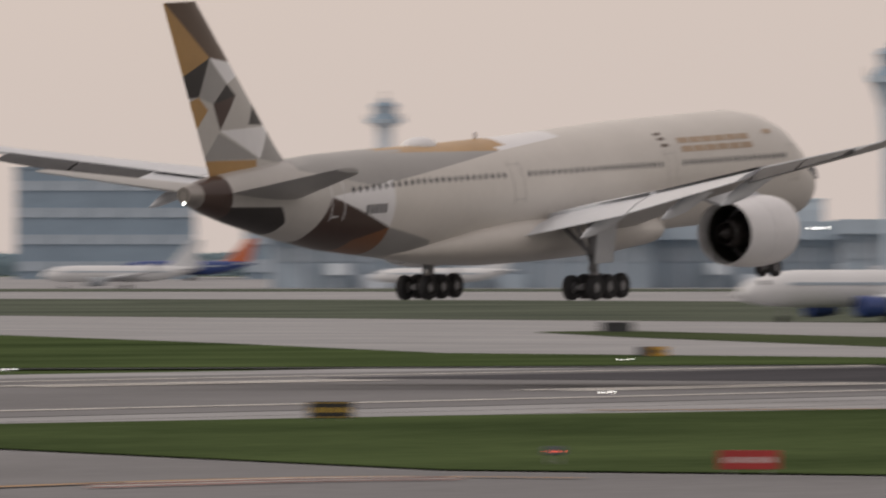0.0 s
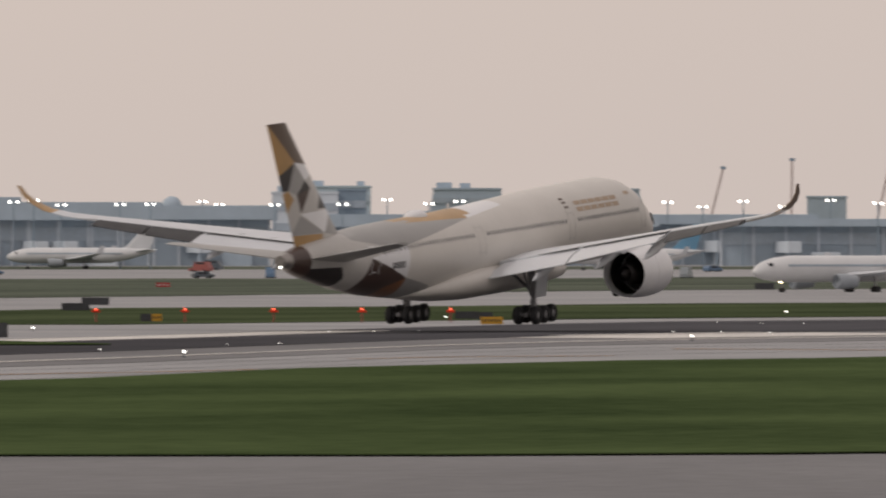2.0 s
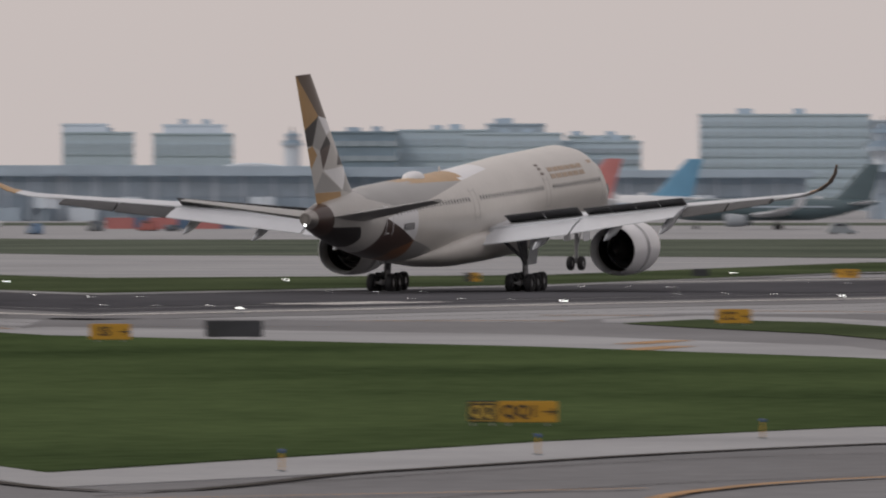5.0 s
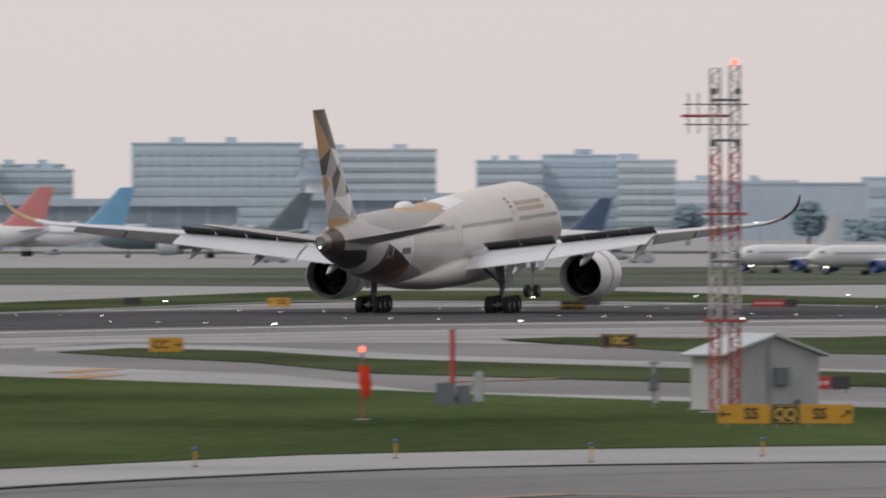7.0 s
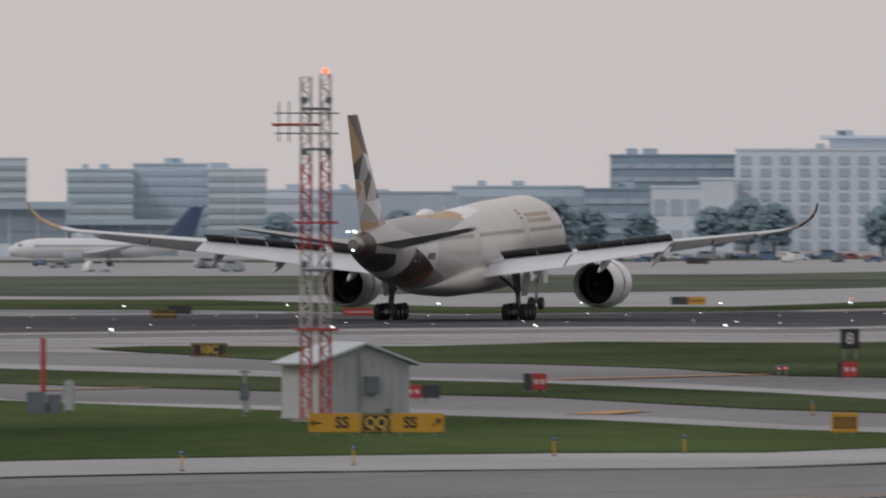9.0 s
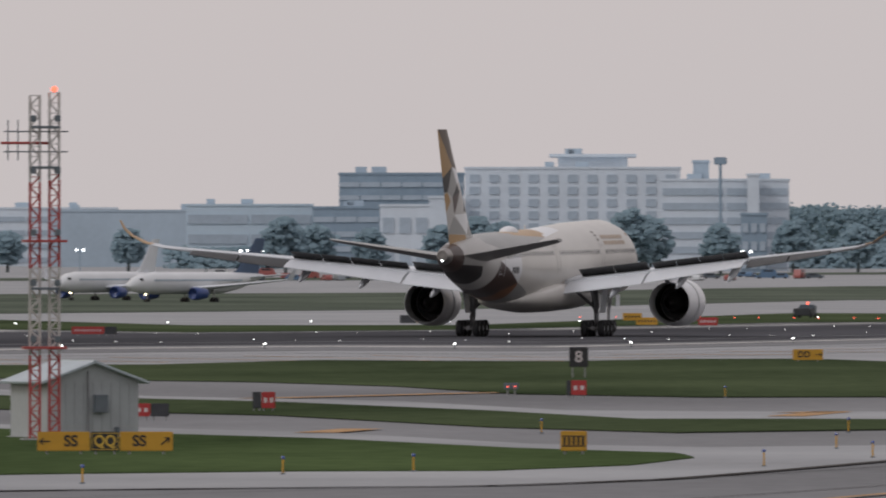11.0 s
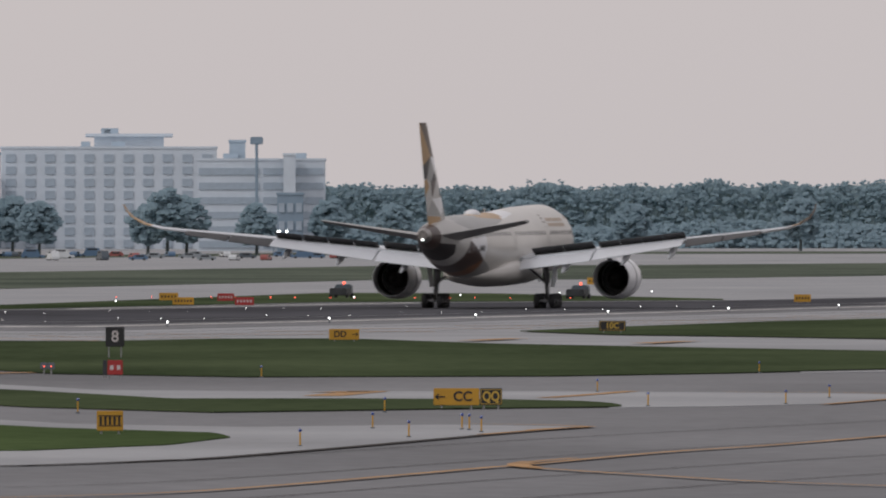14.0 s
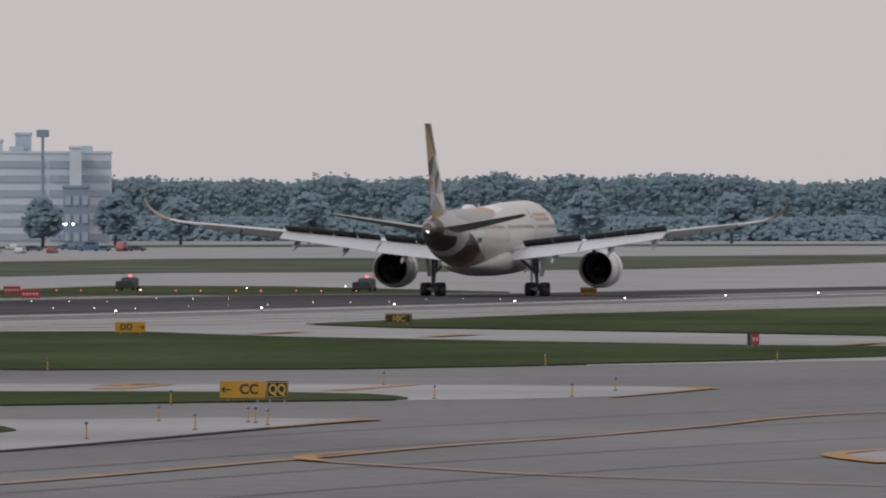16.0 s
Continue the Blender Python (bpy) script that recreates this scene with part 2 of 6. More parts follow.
LAWN_FAR = [(-23, 520), (-20.51, 552), (-19.81, 564), (-17.98, 596), (-16.2, 624), (-14.9, 668), (-14.0, 724), (-12.68, 774), (-11.87, 790), (-10.04, 874), (-7.9, 662), (-5.86, 608), (-4.6, 566), (-3.8, 537), (-2.7, 507), (-1.6, 485), (-0.8, 460), (-0.12, 448), (-0.06, 438.5)]
LAWN_NEAR = [(-23, 560), (-20.51, 507), (-19.81, 488), (-17.98, 436), (-15.26, 420), (-13.42, 420), (-11.98, 424), (-10.9, 430), (-10.04, 440), (-7.9, 323), (-5.86, 365), (-4.5, 390), (-3.7, 398), (-2.7, 405), (-1.7, 410), (-0.9, 411), (-0.32, 422), (-0.06, 438)]
TAXI_FAR = [(-24, 520), (-20.51, 503), (-19.81, 484.6), (-17.98, 433), (-15.26, 417.7), (-13.42, 417.7), (-11.98, 422), (-10.9, 427), (-10.04, 434), (-8.6, 500), (-7.9, 772), (-5.86, 742), (-5.3, 800), (-4.0, 800),
            (-3.41, 785), (-2.9, 735), (-1.9, 715), (-1.3, 690), (-0.8, 650), (0, 634), (1.28, 638), (1.98, 651.4), (2.45, 665.4), (3.54, 698), (4.55, 731), (7, 800)]
TAXI_NEAR = [(-24, 120), (7, 120)]
VERGE_FAR = [(-9.6, 600), (-7.9, 712), (-5.86, 668), (-4.6, 615), (-4.0, 550), (-2.7, 525), (-1.6, 505), (-0.7, 472), (0, 464), (0.81, 470), (1.28, 466), (1.42, 463.4)]
VERGE_NEAR = [(-9.6, 407), (-7.9, 306), (-6.53, 325), (-5.36, 348), (-4.3, 365), (-3.5, 373), (-2.6, 378), (-1.6, 382), (-0.9, 385), (-0.32, 394), (-0.13, 398), (0.34, 415), (0.81, 436), (1.18, 453.8), (1.42, 463.3)]
WEDGE_FAR = [(-5.51, 730.5), (-5.2, 755), (-4.69, 735), (-4.2, 690), (-2.9, 640), (-1.8, 612), (-0.9, 575), (-0.3, 545), (0.42, 545), (1.04, 542.4), (1.39, 537), (1.51, 531), (1.56, 524)]
WEDGE_NEAR = [(-5.51, 730), (-5.2, 704), (-4.69, 672), (-4.2, 620), (-2.9, 582), (-1.8, 560), (-0.9, 520), (-0.13, 503), (1.04, 515.4), (1.51, 519), (1.56, 521)]
TONGUE_FAR = [(-5.6, 760), (-5.2, 785), (-4.69, 768), (-4.0, 715), (-2.9, 672), (-2.3, 640), (-1.3, 618), (-0.6, 580), (0, 575), (1.28, 574.5), (1.98, 570), (2.56, 566), (2.82, 558.2)]
TONGUE_NEAR = [(-5.6, 735), (-5.2, 735), (-4.69, 700), (-4.0, 650), (-2.9, 600), (-1.8, 575), (-0.9, 535), (0, 520), (1.28, 520.6), (1.56, 518.9), (1.98, 522.4), (2.45, 531.3), (2.68, 546), (2.82, 558)]
MEADOW_FAR = [(-3.67, 817.5), (-3.41, 835), (-2.9, 828), (-2.3, 832), (-1.6, 870), (-1.2, 862), (-0.6, 858), (-0.1, 880), (0.42, 882), (1.04, 837), (1.98, 803), (2.91, 775), (3.54, 767), (4.55, 749), (7, 745)]
MEADOW_NEAR = [(-3.67, 817), (-3.41, 785), (-2.9, 735), (-1.9, 715), (-1.3, 690), (-0.8, 650), (0, 634), (1.28, 638), (1.98, 651.4), (2.45, 668), (3.54, 701), (4.55, 735), (7, 742)]
RIM_FAR = [(2.3, 660), (2.91, 677), (3.54, 701), (5.25, 771)]
RIM_NEAR = [(2.3, 655), (2.91, 666), (3.54, 681), (5.25, 728)]
FIELD_FAR = [(1.14, 956.5), (1.51, 998), (2.21, 1074), (3.54, 1189), (5.25, 1332), (7, 1400)]
FIELD_NEAR = [(1.14, 956), (1.51, 922), (2.21, 900), (3.54, 851), (5.25, 811), (7, 790)]
strip("near_taxiway", TAXI_FAR, TAXI_NEAR, TARMAC, 0.09, "grey worn tarmac of the near taxiway", "taxiway")
strip("taxiway_shoulder", VERGE_FAR, VERGE_NEAR, CONCRETE, 0.12, "pale concrete shoulder round a grass island", "shoulder")
strip("taxiway_shoulder", TONGUE_FAR, TONGUE_NEAR, CONCRETE, 0.12, "pale concrete shoulder round a grass island", "shoulder")
strip("taxiway_shoulder", RIM_FAR, RIM_NEAR, CONCRETE, 0.12, "thin pale concrete shoulder along the grass", "shoulder")
strip("taxiway_shoulder", [(3.32, 390.4), (3.54, 399), (4.08, 414), (6, 440)], [(3.32, 390), (3.54, 377), (4.08, 357), (6, 330)], CONCRETE, 0.12, "pale concrete shoulder at the taxiway bend", "shoulder")
strip("grass_patch", LAWN_FAR, LAWN_NEAR, GRASS, 0.16, "wide mown lawn beside the near taxiway", "grass")
strip("grass_patch", WEDGE_FAR, WEDGE_NEAR, DULL_GRASS, 0.16, "narrow mown grass island between paved taxiways", "grass")
strip("grass_patch", MEADOW_FAR, MEADOW_NEAR, DULL_GRASS, 0.16, "mown grass island before the runway", "grass")
strip("grass_patch", FIELD_FAR, FIELD_NEAR, DULL_GRASS, 0.16, "mown grass beside the runway shoulder", "grass")
# pale paving and grass strips across the runway, towards the terminals and woods
STRIP_A_FAR = [(-20.75, 2757), (-19.81, 2757), (-17.98, 2705), (-16.15, 2603), (-14.56, 2674), (-13.39, 2640), (-12.54, 2720), (-10.43, 2886), (-7.7, 2442), (-5.8, 2450), (-3.6, 2473), (-2.15, 2525), (-0.99, 2577), (0.57, 2865), (1.74, 2917), (3.54, 3079), (7, 3250)]
STRIP_A_NEAR = [(-20.75, 2020), (-19.81, 1944), (-17.98, 1788), (-16.15, 1672), (-14.56, 1825), (-13.39, 1980), (-12.54, 2090), (-10.43, 2252), (-7.7, 1725), (-5.8, 1690), (-3.6, 1587), (-2.15, 1690), (-0.99, 1787), (0.57, 2197), (1.51, 2228), (2.56, 2398), (3.54, 2711), (7, 3050)]
STRIP_B_FAR = [(-17.58, 1414), (-17.24, 1440), (-16.15, 1296), (-14.8, 1451), (-13.39, 1500), (-12.54, 1571), (-10.43, 1638), (-7.7, 1177), (-5.86, 1223), (-4.5, 1500), (-3.2, 1500), (-2.15, 1329), (-0.99, 1335), (0.34, 1641), (1.04, 1624), (1.98, 1470)]
STRIP_B_NEAR = [(-17.58, 1401), (-17.24, 1307), (-16.15, 1135), (-14.8, 1134), (-13.39, 1200), (-12.54, 1235), (-10.43, 1318), (-7.7, 977), (-5.86, 1079), (-4.5, 1290), (-3.2, 1270), (-2.15, 1200), (-0.99, 1250), (0.34, 1396), (1.04, 1410), (1.98, 1448)]
STRIP_C_FAR = [(-20.75, 1525), (-19.81, 1341), (-18.88, 1187), (-17.98, 1044), (-16.15, 991), (-15.73, 965), (-14.8, 903)]
STRIP_C_NEAR = [(-20.75, 874), (-19.81, 884), (-17.98, 899), (-16.15, 920), (-15.73, 898), (-14.8, 898)]
PAVING_NEAR = [(-24, 850), (-20.75, 874), (-19.81, 884), (-17.98, 899), (-16.15, 920), (-15.7, 930), (-14.8, 985), (-14, 1058), (-13.15, 1142), (-12.5, 1190), (-10.43, 1265), (-7.7, 965), (-5.86, 1064), (-4.5, 1280), (-3.2, 1255), (-2.15, 1196), (-0.99, 1244), (0.34, 1391), (1.04, 1404), (1.98, 1443), (3.5, 1640), (7, 1900)]
strip("far_paving", [(-24, 4200), (7, 4200)], PAVING_NEAR, CONCRETE, 0.16, "pale concrete taxiways far across the airfield", "pavement", rows=40, step=0.12)
strip("far_grass", STRIP_A_FAR, STRIP_A_NEAR, HAZED_GRASS, 0.22, "hazy grass strip between far taxiways", "grass", rows=14, step=0.08)
strip("far_grass", STRIP_B_FAR, STRIP_B_NEAR, DULL_GRASS, 0.22, "grass strip between taxiways across the runway", "grass", rows=5, step=0.06)
strip("far_grass", STRIP_C_FAR, STRIP_C_NEAR, GRASS, 0.22, "wedge of grass along the runway's far side", "grass", rows=4, step=0.06)
strip("far_grass", [(-24, 3243), (-3.6, 3243), (-1.45, 3303), (0.57, 3614), (2.21, 3653), (7, 3780)], [(-24, 3100), (-3.6, 3110), (-1.45, 3156), (0.57, 3471), (2.21, 3505), (7, 3650)], HAZED_GRASS, 0.22, "thin far grass strip on the apron's edge", "grass", rows=6, step=0.1)


# ---- the airliner ----
TAN = shader("tan_lettering_paint", (0.4, 0.29, 0.19), 0.36, vary=0.1, size=2)
# Its own space: x to its right, y ahead, z up; the origin on the ground between the main wheels.
AXIS = [(-33.3, 6.95, 0.42), (-32.6, 6.9, 0.6), (-31, 6.78, 0.98), (-29, 6.66, 1.36), (-25, 6.4, 1.97), (-20, 6.08, 2.52), (-15, 5.84, 2.84), (-9, 5.72, 2.98),
        (0, 5.86, 3.02), (12, 6.1, 3.08), (26, 6.16, 3.08), (28.5, 6.0, 2.96), (30.5, 5.72, 2.72), (32.5, 5.24, 2.28), (34, 4.95, 1.84), (35.2, 4.8, 1.3), (36, 4.72, 0.7), (36.3, 4.7, 0.12)]



def fore(y):
    """Shortens the body ahead of the wing to fit the camera's view."""
    return y if y < 5 else 5 + (y - 5) * 0.87


AXIS = [(fore(y), z + 0.01 * max(0, fore(y) + 3), r) for y, z, r in AXIS]


def body_at(y):
    ys, zs, rs = zip(*AXIS)
    return float(np.interp(y, ys, zs)), float(np.interp(y, ys, rs))


def inside(p, poly):
    hit, j = False, len(poly) - 1
    for i, (a, b) in enumerate(poly):
        c, d = poly[j]
        if (b > p[1]) != (d > p[1]) and p[0] < (c - a) * (p[1] - b) / (d - b) + a:
            hit = not hit
        j = i
    return hit


def facet_paint(bm, facets, first):
    """Cut the skin along the facets' edges, seen from the side, and give each facet its paint."""
    done = set()
    for poly, _ in facets:
        for p, q in zip(poly, poly[1:] + poly[:1]):
            key = tuple(sorted((p, q)))
            if key in done:
                continue
            done.add(key)
            lo, hi = min(p[0], q[0]) - 0.3, max(p[0], q[0]) + 0.3
            zl, zh = min(p[1], q[1]) - 0.3, max(p[1], q[1]) + 0.3
            fs = [f for f in bm.faces if any(lo <= v.co.y <= hi for v in f.verts) and any(zl <= v.co.z <= zh for v in f.verts)]
            geom = list({*fs, *(e for f in fs for e in f.edges), *(v for f in fs for v in f.verts)})
            nor = Vector((0, q[1] - p[1], -(q[0] - p[0])))
            if geom and nor.length > 1e-6:
                bmesh.ops.bisect_plane(bm, geom=geom, plane_co=(0, *p), plane_no=nor.normalized())
    for f in bm.faces:
        c = f.calc_center_median()
        f.material_index = first
        for poly, k in facets:
            if inside((c.y, c.z), poly):
                f.material_index = k


PAINTS = [BEIGE, WHITE, MID_GREY, PALE_GREY, BROWN, RUST, GOLD, BLACK, TITAN, UMBER]
BODY_FACETS = [
    ([(-4.05, 8.25), (-18, 6.85), (-24, 7.9), (-24, 9.6), (-14, 9.6), (-14, 8.5)], 2),
    ([(-14, 8.5), (-4.05, 8.25), (-4.9, 9.6), (-14, 9.6)], 6),
    ([(-4.9, 9.6), (-4.05, 8.25), (2.5, 8.72), (2.5, 9.6)], 1),
    ([(-18, 6.85), (-22.1, 6.45), (-23.2, 4.5), (-23.2, 2), (-30.2, 2), (-30.2, 9.6), (-24, 9.6), (-24, 7.9)], 3),
    ([(-16.3, 7.15), (-18, 6.85), (-22.1, 6.45), (-16.66, 4.6)], 1),
    ([(-22.1, 6.45), (-23.2, 4.5), (-23.2, 2), (-16.5, 2), (-16.66, 4.6)], 4),
    ([(-19.8, 2), (-19.3, 4.0), (-16.66, 4.6), (-16.5, 2)], 5),
    ([(-16.66, 4.6), (-16.5, 2), (-10, 2), (-12, 3.7)], 2),
    ([(-30.2, 4.8), (-30.2, 6.2), (-26.3, 6.05), (-25.6, 5.2), (-26, 4), (-29, 4)], 7),
    ([(-30.2, 4), (-30.2, 9.6), (-32.3, 9.6), (-32.3, 4)], 4),
    ([(-32.3, 4), (-32.3, 9.6), (-34, 9.6), (-34, 4)], 8),
]
FIN_FACETS = [
    ([(-35.2, 17.4), (-31.5, 17.4), (-28.4, 13.75), (-30.85, 14.1)], 9),
    ([(-35.2, 17.4), (-30.85, 14.1), (-33.3, 13.1)], 6),
    ([(-33.3, 13.1), (-30.85, 14.1), (-31.76, 12.03), (-32.9, 12.0)], 7),
    ([(-30.85, 14.1), (-28.4, 13.75), (-27.8, 13.2), (-29.26, 12.68)], 1),
    ([(-30.85, 14.1), (-29.26, 12.68), (-30.52, 11.64), (-31.76, 12.03)], 2),
    ([(-29.26, 12.68), (-28.44, 12.06), (-29.5, 11.45), (-30.52, 11.64)], 7),
    ([(-30.52, 11.64), (-28.44, 12.06), (-29.89, 10.22)], 4),
    ([(-31.76, 12.03), (-30.95, 11.34), (-31.9, 10.3), (-32.6, 11.8)], 6),
    ([(-26.64, 11.59), (-25.2, 10.38), (-27.3, 10.48)], 7),
    ([(-28.44, 12.06), (-26.64, 11.59), (-27.3, 10.48), (-29.89, 10.22)], 3),
    ([(-29.89, 10.22), (-25.1, 10.35), (-26.31, 8.62)], 1),
    ([(-30.0, 10.1), (-26.31, 8.62), (-31.3, 8.66)], 2),
    ([(-25.1, 10.35), (-22.5, 8.0), (-26.31, 8.62)], 2),
    ([(-31.6, 8.66), (-26.66, 8.58), (-26.5, 6.5), (-31.3, 6.5)], 6),
]
# raised by gusts and lift in flight, settled on the ground: seconds, degrees
FLEX = [(0.0, 2.9), (2.4, 2.9), (3.3, 2.2), (4.6, 0.0), (16.0, 0.0)]
DUMP = [(0.0, 0.0), (3.2, 0.0), (3.9, 31.0), (16.0, 31.0)]
SLEEVE = [(0.0, 0.0), (4.2, 0.0), (5.2, -0.75), (16.0, -0.75)]
moving = []


def wing_line(x):
    """Leading edge, trailing edge, height and thickness of the wing at x metres from the centreline."""
    xs = [0, 3, 10.2, 19.4, 27, 29.3, 30.7, 31.7, 32.2, 32.45]
    le = [12.3, 9.9, 4.8, -1.6, -6.5, -8.0, -9.1, -10.0, -10.6, -11.2]
    te = [-4.0, -3.9, -4.0, -7.3, -9.8, -10.5, -11.0, -11.35, -11.6, -11.8]
    z = [4.0, 4.25, 5.25, 6.35, 7.15, 7.45, 7.85, 8.45, 9.05, 9.7]
    th = [1.7, 1.6, 0.9, 0.55, 0.36, 0.28, 0.2, 0.15, 0.11, 0.06]
    return [float(np.interp(x, xs, v)) for v in (le, te, z, th)]


def foil(le, te, th, k=7, stop=1.0):
    """Closed section: list of (y, height)."""
    c = le - te
    us = [0.5 - 0.5 * math.cos(math.pi * i / k) for i in range(k + 1)]
    us = [u * stop for u in us]
    f = lambda u: 2.97 * math.sqrt(u) - 1.26 * u - 3.52 * u * u + 2.84 * u ** 3 - 1.036 * u ** 4
    up = [(le - u * c, th * 0.55 * f(u)) for u in us]
    dn = [(le - u * c, -th * 0.45 * f(u)) for u in us[1:-1] + ([us[-1]] if stop < 1 else [])]
    return up + dn[::-1]


def build_wing(plane, s):
    root = Vector((s * 2.6, 0, 4.2))
    wing = None
    bm = bmesh.new()
    xs = [2.0, 3, 5, 7.5, 10.2, 13, 16, 19.3, 19.4, 22, 25, 27, 28.3, 29.3, 30.1, 30.7, 31.2, 31.7, 32.0, 32.2, 32.35, 32.45]
    rings = []
    for i, x in enumerate(xs):
        le, te, z, th = wing_line(x)
        z0, z1 = wing_line(max(0, x - 0.3))[2], wing_line(min(32.45, x + 0.3))[2]
        tilt = math.atan2(z1 - z0, 0.6) if x > 27 else 0.08
        stop = 0.76 if x < 26.9 else 1.0
        rings.append([Vector((s * (x - h * math.sin(tilt)), y, z + h * math.cos(tilt))) - root for y, h in foil(le, te, th, stop=0.76 if x <= 27 else 0.9)])
    ring_loft(bm, rings)
    for f in bm.faces:
        c = f.calc_center_median() + root
        # inner tip gold paints in its lit side; undersides take a darker grey
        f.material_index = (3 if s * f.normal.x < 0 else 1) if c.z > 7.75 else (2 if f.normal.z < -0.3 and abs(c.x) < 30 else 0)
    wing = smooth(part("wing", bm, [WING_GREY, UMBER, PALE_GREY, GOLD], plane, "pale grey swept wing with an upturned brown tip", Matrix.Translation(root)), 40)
    moving.append((wing, [(t, Matrix.Translation(root) @ Matrix.Rotation(radians(-s * g), 4, 'Y')) for t, g in FLEX]))

    def panel(name, x0, x1, u0, du, drops, thick, material, label, n=5, gap=0.05):
        """A control surface behind chord share u0, du long in metres, its edge dropped by so much."""
        b = bmesh.new()
        rs = []
        for i in range(n + 1):
            x = x0 + gap + (x1 - x0 - 2 * gap) * i / n
            le, te, z, th = wing_line(x)
            y = le - u0 * (le - te)
            up = th * 0.2
            drop = drops[0] + (drops[1] - drops[0]) * i / n
            d = du * (le - te) ** 0.25
            rs.append([Vector((s * x, y, z + up)) - root, Vector((s * x, y - d * 0.55, z + up - drop * 0.42)) - root, Vector((s * x, y - d, z + up - drop)) - root,
                       Vector((s * x, y - d, z + up - drop - 0.06)) - root, Vector((s * x, y - d * 0.5, z + up - drop * 0.5 - thick * 0.8)) - root, Vector((s * x, y, z + up - thick)) - root])
        ring_loft(b, rs)
        return smooth(part(name, b, material, wing, label), 30)
    panel("flap", 3.1, 10.15, 0.745, 1.85, (1.0, 1.0), 0.3, WING_GREY, "inner flap lowered for landing")
    panel("flap", 10.25, 19.35, 0.745, 1.8, (0.95, 0.6), 0.2, WING_GREY, "outer flap lowered for landing")
    panel("aileron", 19.45, 23.2, 0.745, 1.05, (0.72, 0.56), 0.34, DARK, "dark drooped aileron")
    panel("aileron", 23.25, 26.95, 0.745, 1.0, (0.54, 0.32), 0.26, DARK, "dark drooped aileron")
    # spoilers lie on the wing in front of the flaps and rise after touchdown
    for x0, x1 in ((3.9, 6.9), (6.95, 9.95), (10.4, 12.55), (12.6, 14.75), (14.8, 16.95), (17.0, 19.25)):
        ends = []
        for x in (x0, x1):
            le, te, z, th = wing_line(x)
            ends.append((Vector((s * x, le - 0.63 * (le - te), z + th * 0.36)), Vector((s * x, le - 0.63 * (le - te) - (1.5 if x < 10 else 1.3), z + th * 0.25))))
        (p, pt), (q, qt) = ends
        mid = (p + q) / 2
        b = bmesh.new()
        top = [v - mid for v in (p, q, qt, pt)]
        lift = Vector((0, 0, 0.035))
        lowv = [b.verts.new(v) for v in top]
        upv = [b.verts.new(v + lift) for v in top]
        b.faces.new(lowv[::-1])
        b.faces.new(upv).material_index = 1
        for i in range(4):
            b.faces.new((lowv[i], lowv[(i + 1) % 4], upv[(i + 1) % 4], upv[i]))
        bmesh.ops.recalc_face_normals(b, faces=b.faces)
        # underside and edges coloured dark to imitate shade below the raised panel
        sp = part("spoiler", b, [DARK, WING_GREY], wing, "grey spoiler panel, underside darkened as if in shade", Matrix.Translation(mid - root))
        axis = (q - p).normalized()
        turn = Matrix.Rotation(radians(10), 3, axis) @ ((pt + qt) / 2 - mid)
        sign = 1 if turn.z > ((pt + qt) / 2 - mid).z else -1
        moving.append((sp, [(t, Matrix.Translation(mid - root) @ Matrix.Rotation(radians(sign * g), 4, axis)) for t, g in DUMP]))
    for x in (7.6, 13.4, 18.1):
        le, te, z, th = wing_line(x)
        b = bmesh.new()
        add_turn(b, [(te + 4.2, 0.05), (te + 3.2, 0.26), (te + 1.2, 0.34), (te - 0.6, 0.2), (te - 1.5, 0.03)], 10)
        for v in b.verts:
            k = (te + 3.2 - v.co.y)
            v.co = Vector((s * x + v.co.x * 0.8, v.co.y, z - 0.32 - max(0, k) * 0.27 + v.co.z * 1.3)) - root
        smooth(part("flap_fairing", b, WING_GREY, wing, "pointed flap track fairing"), 50)
    return wing


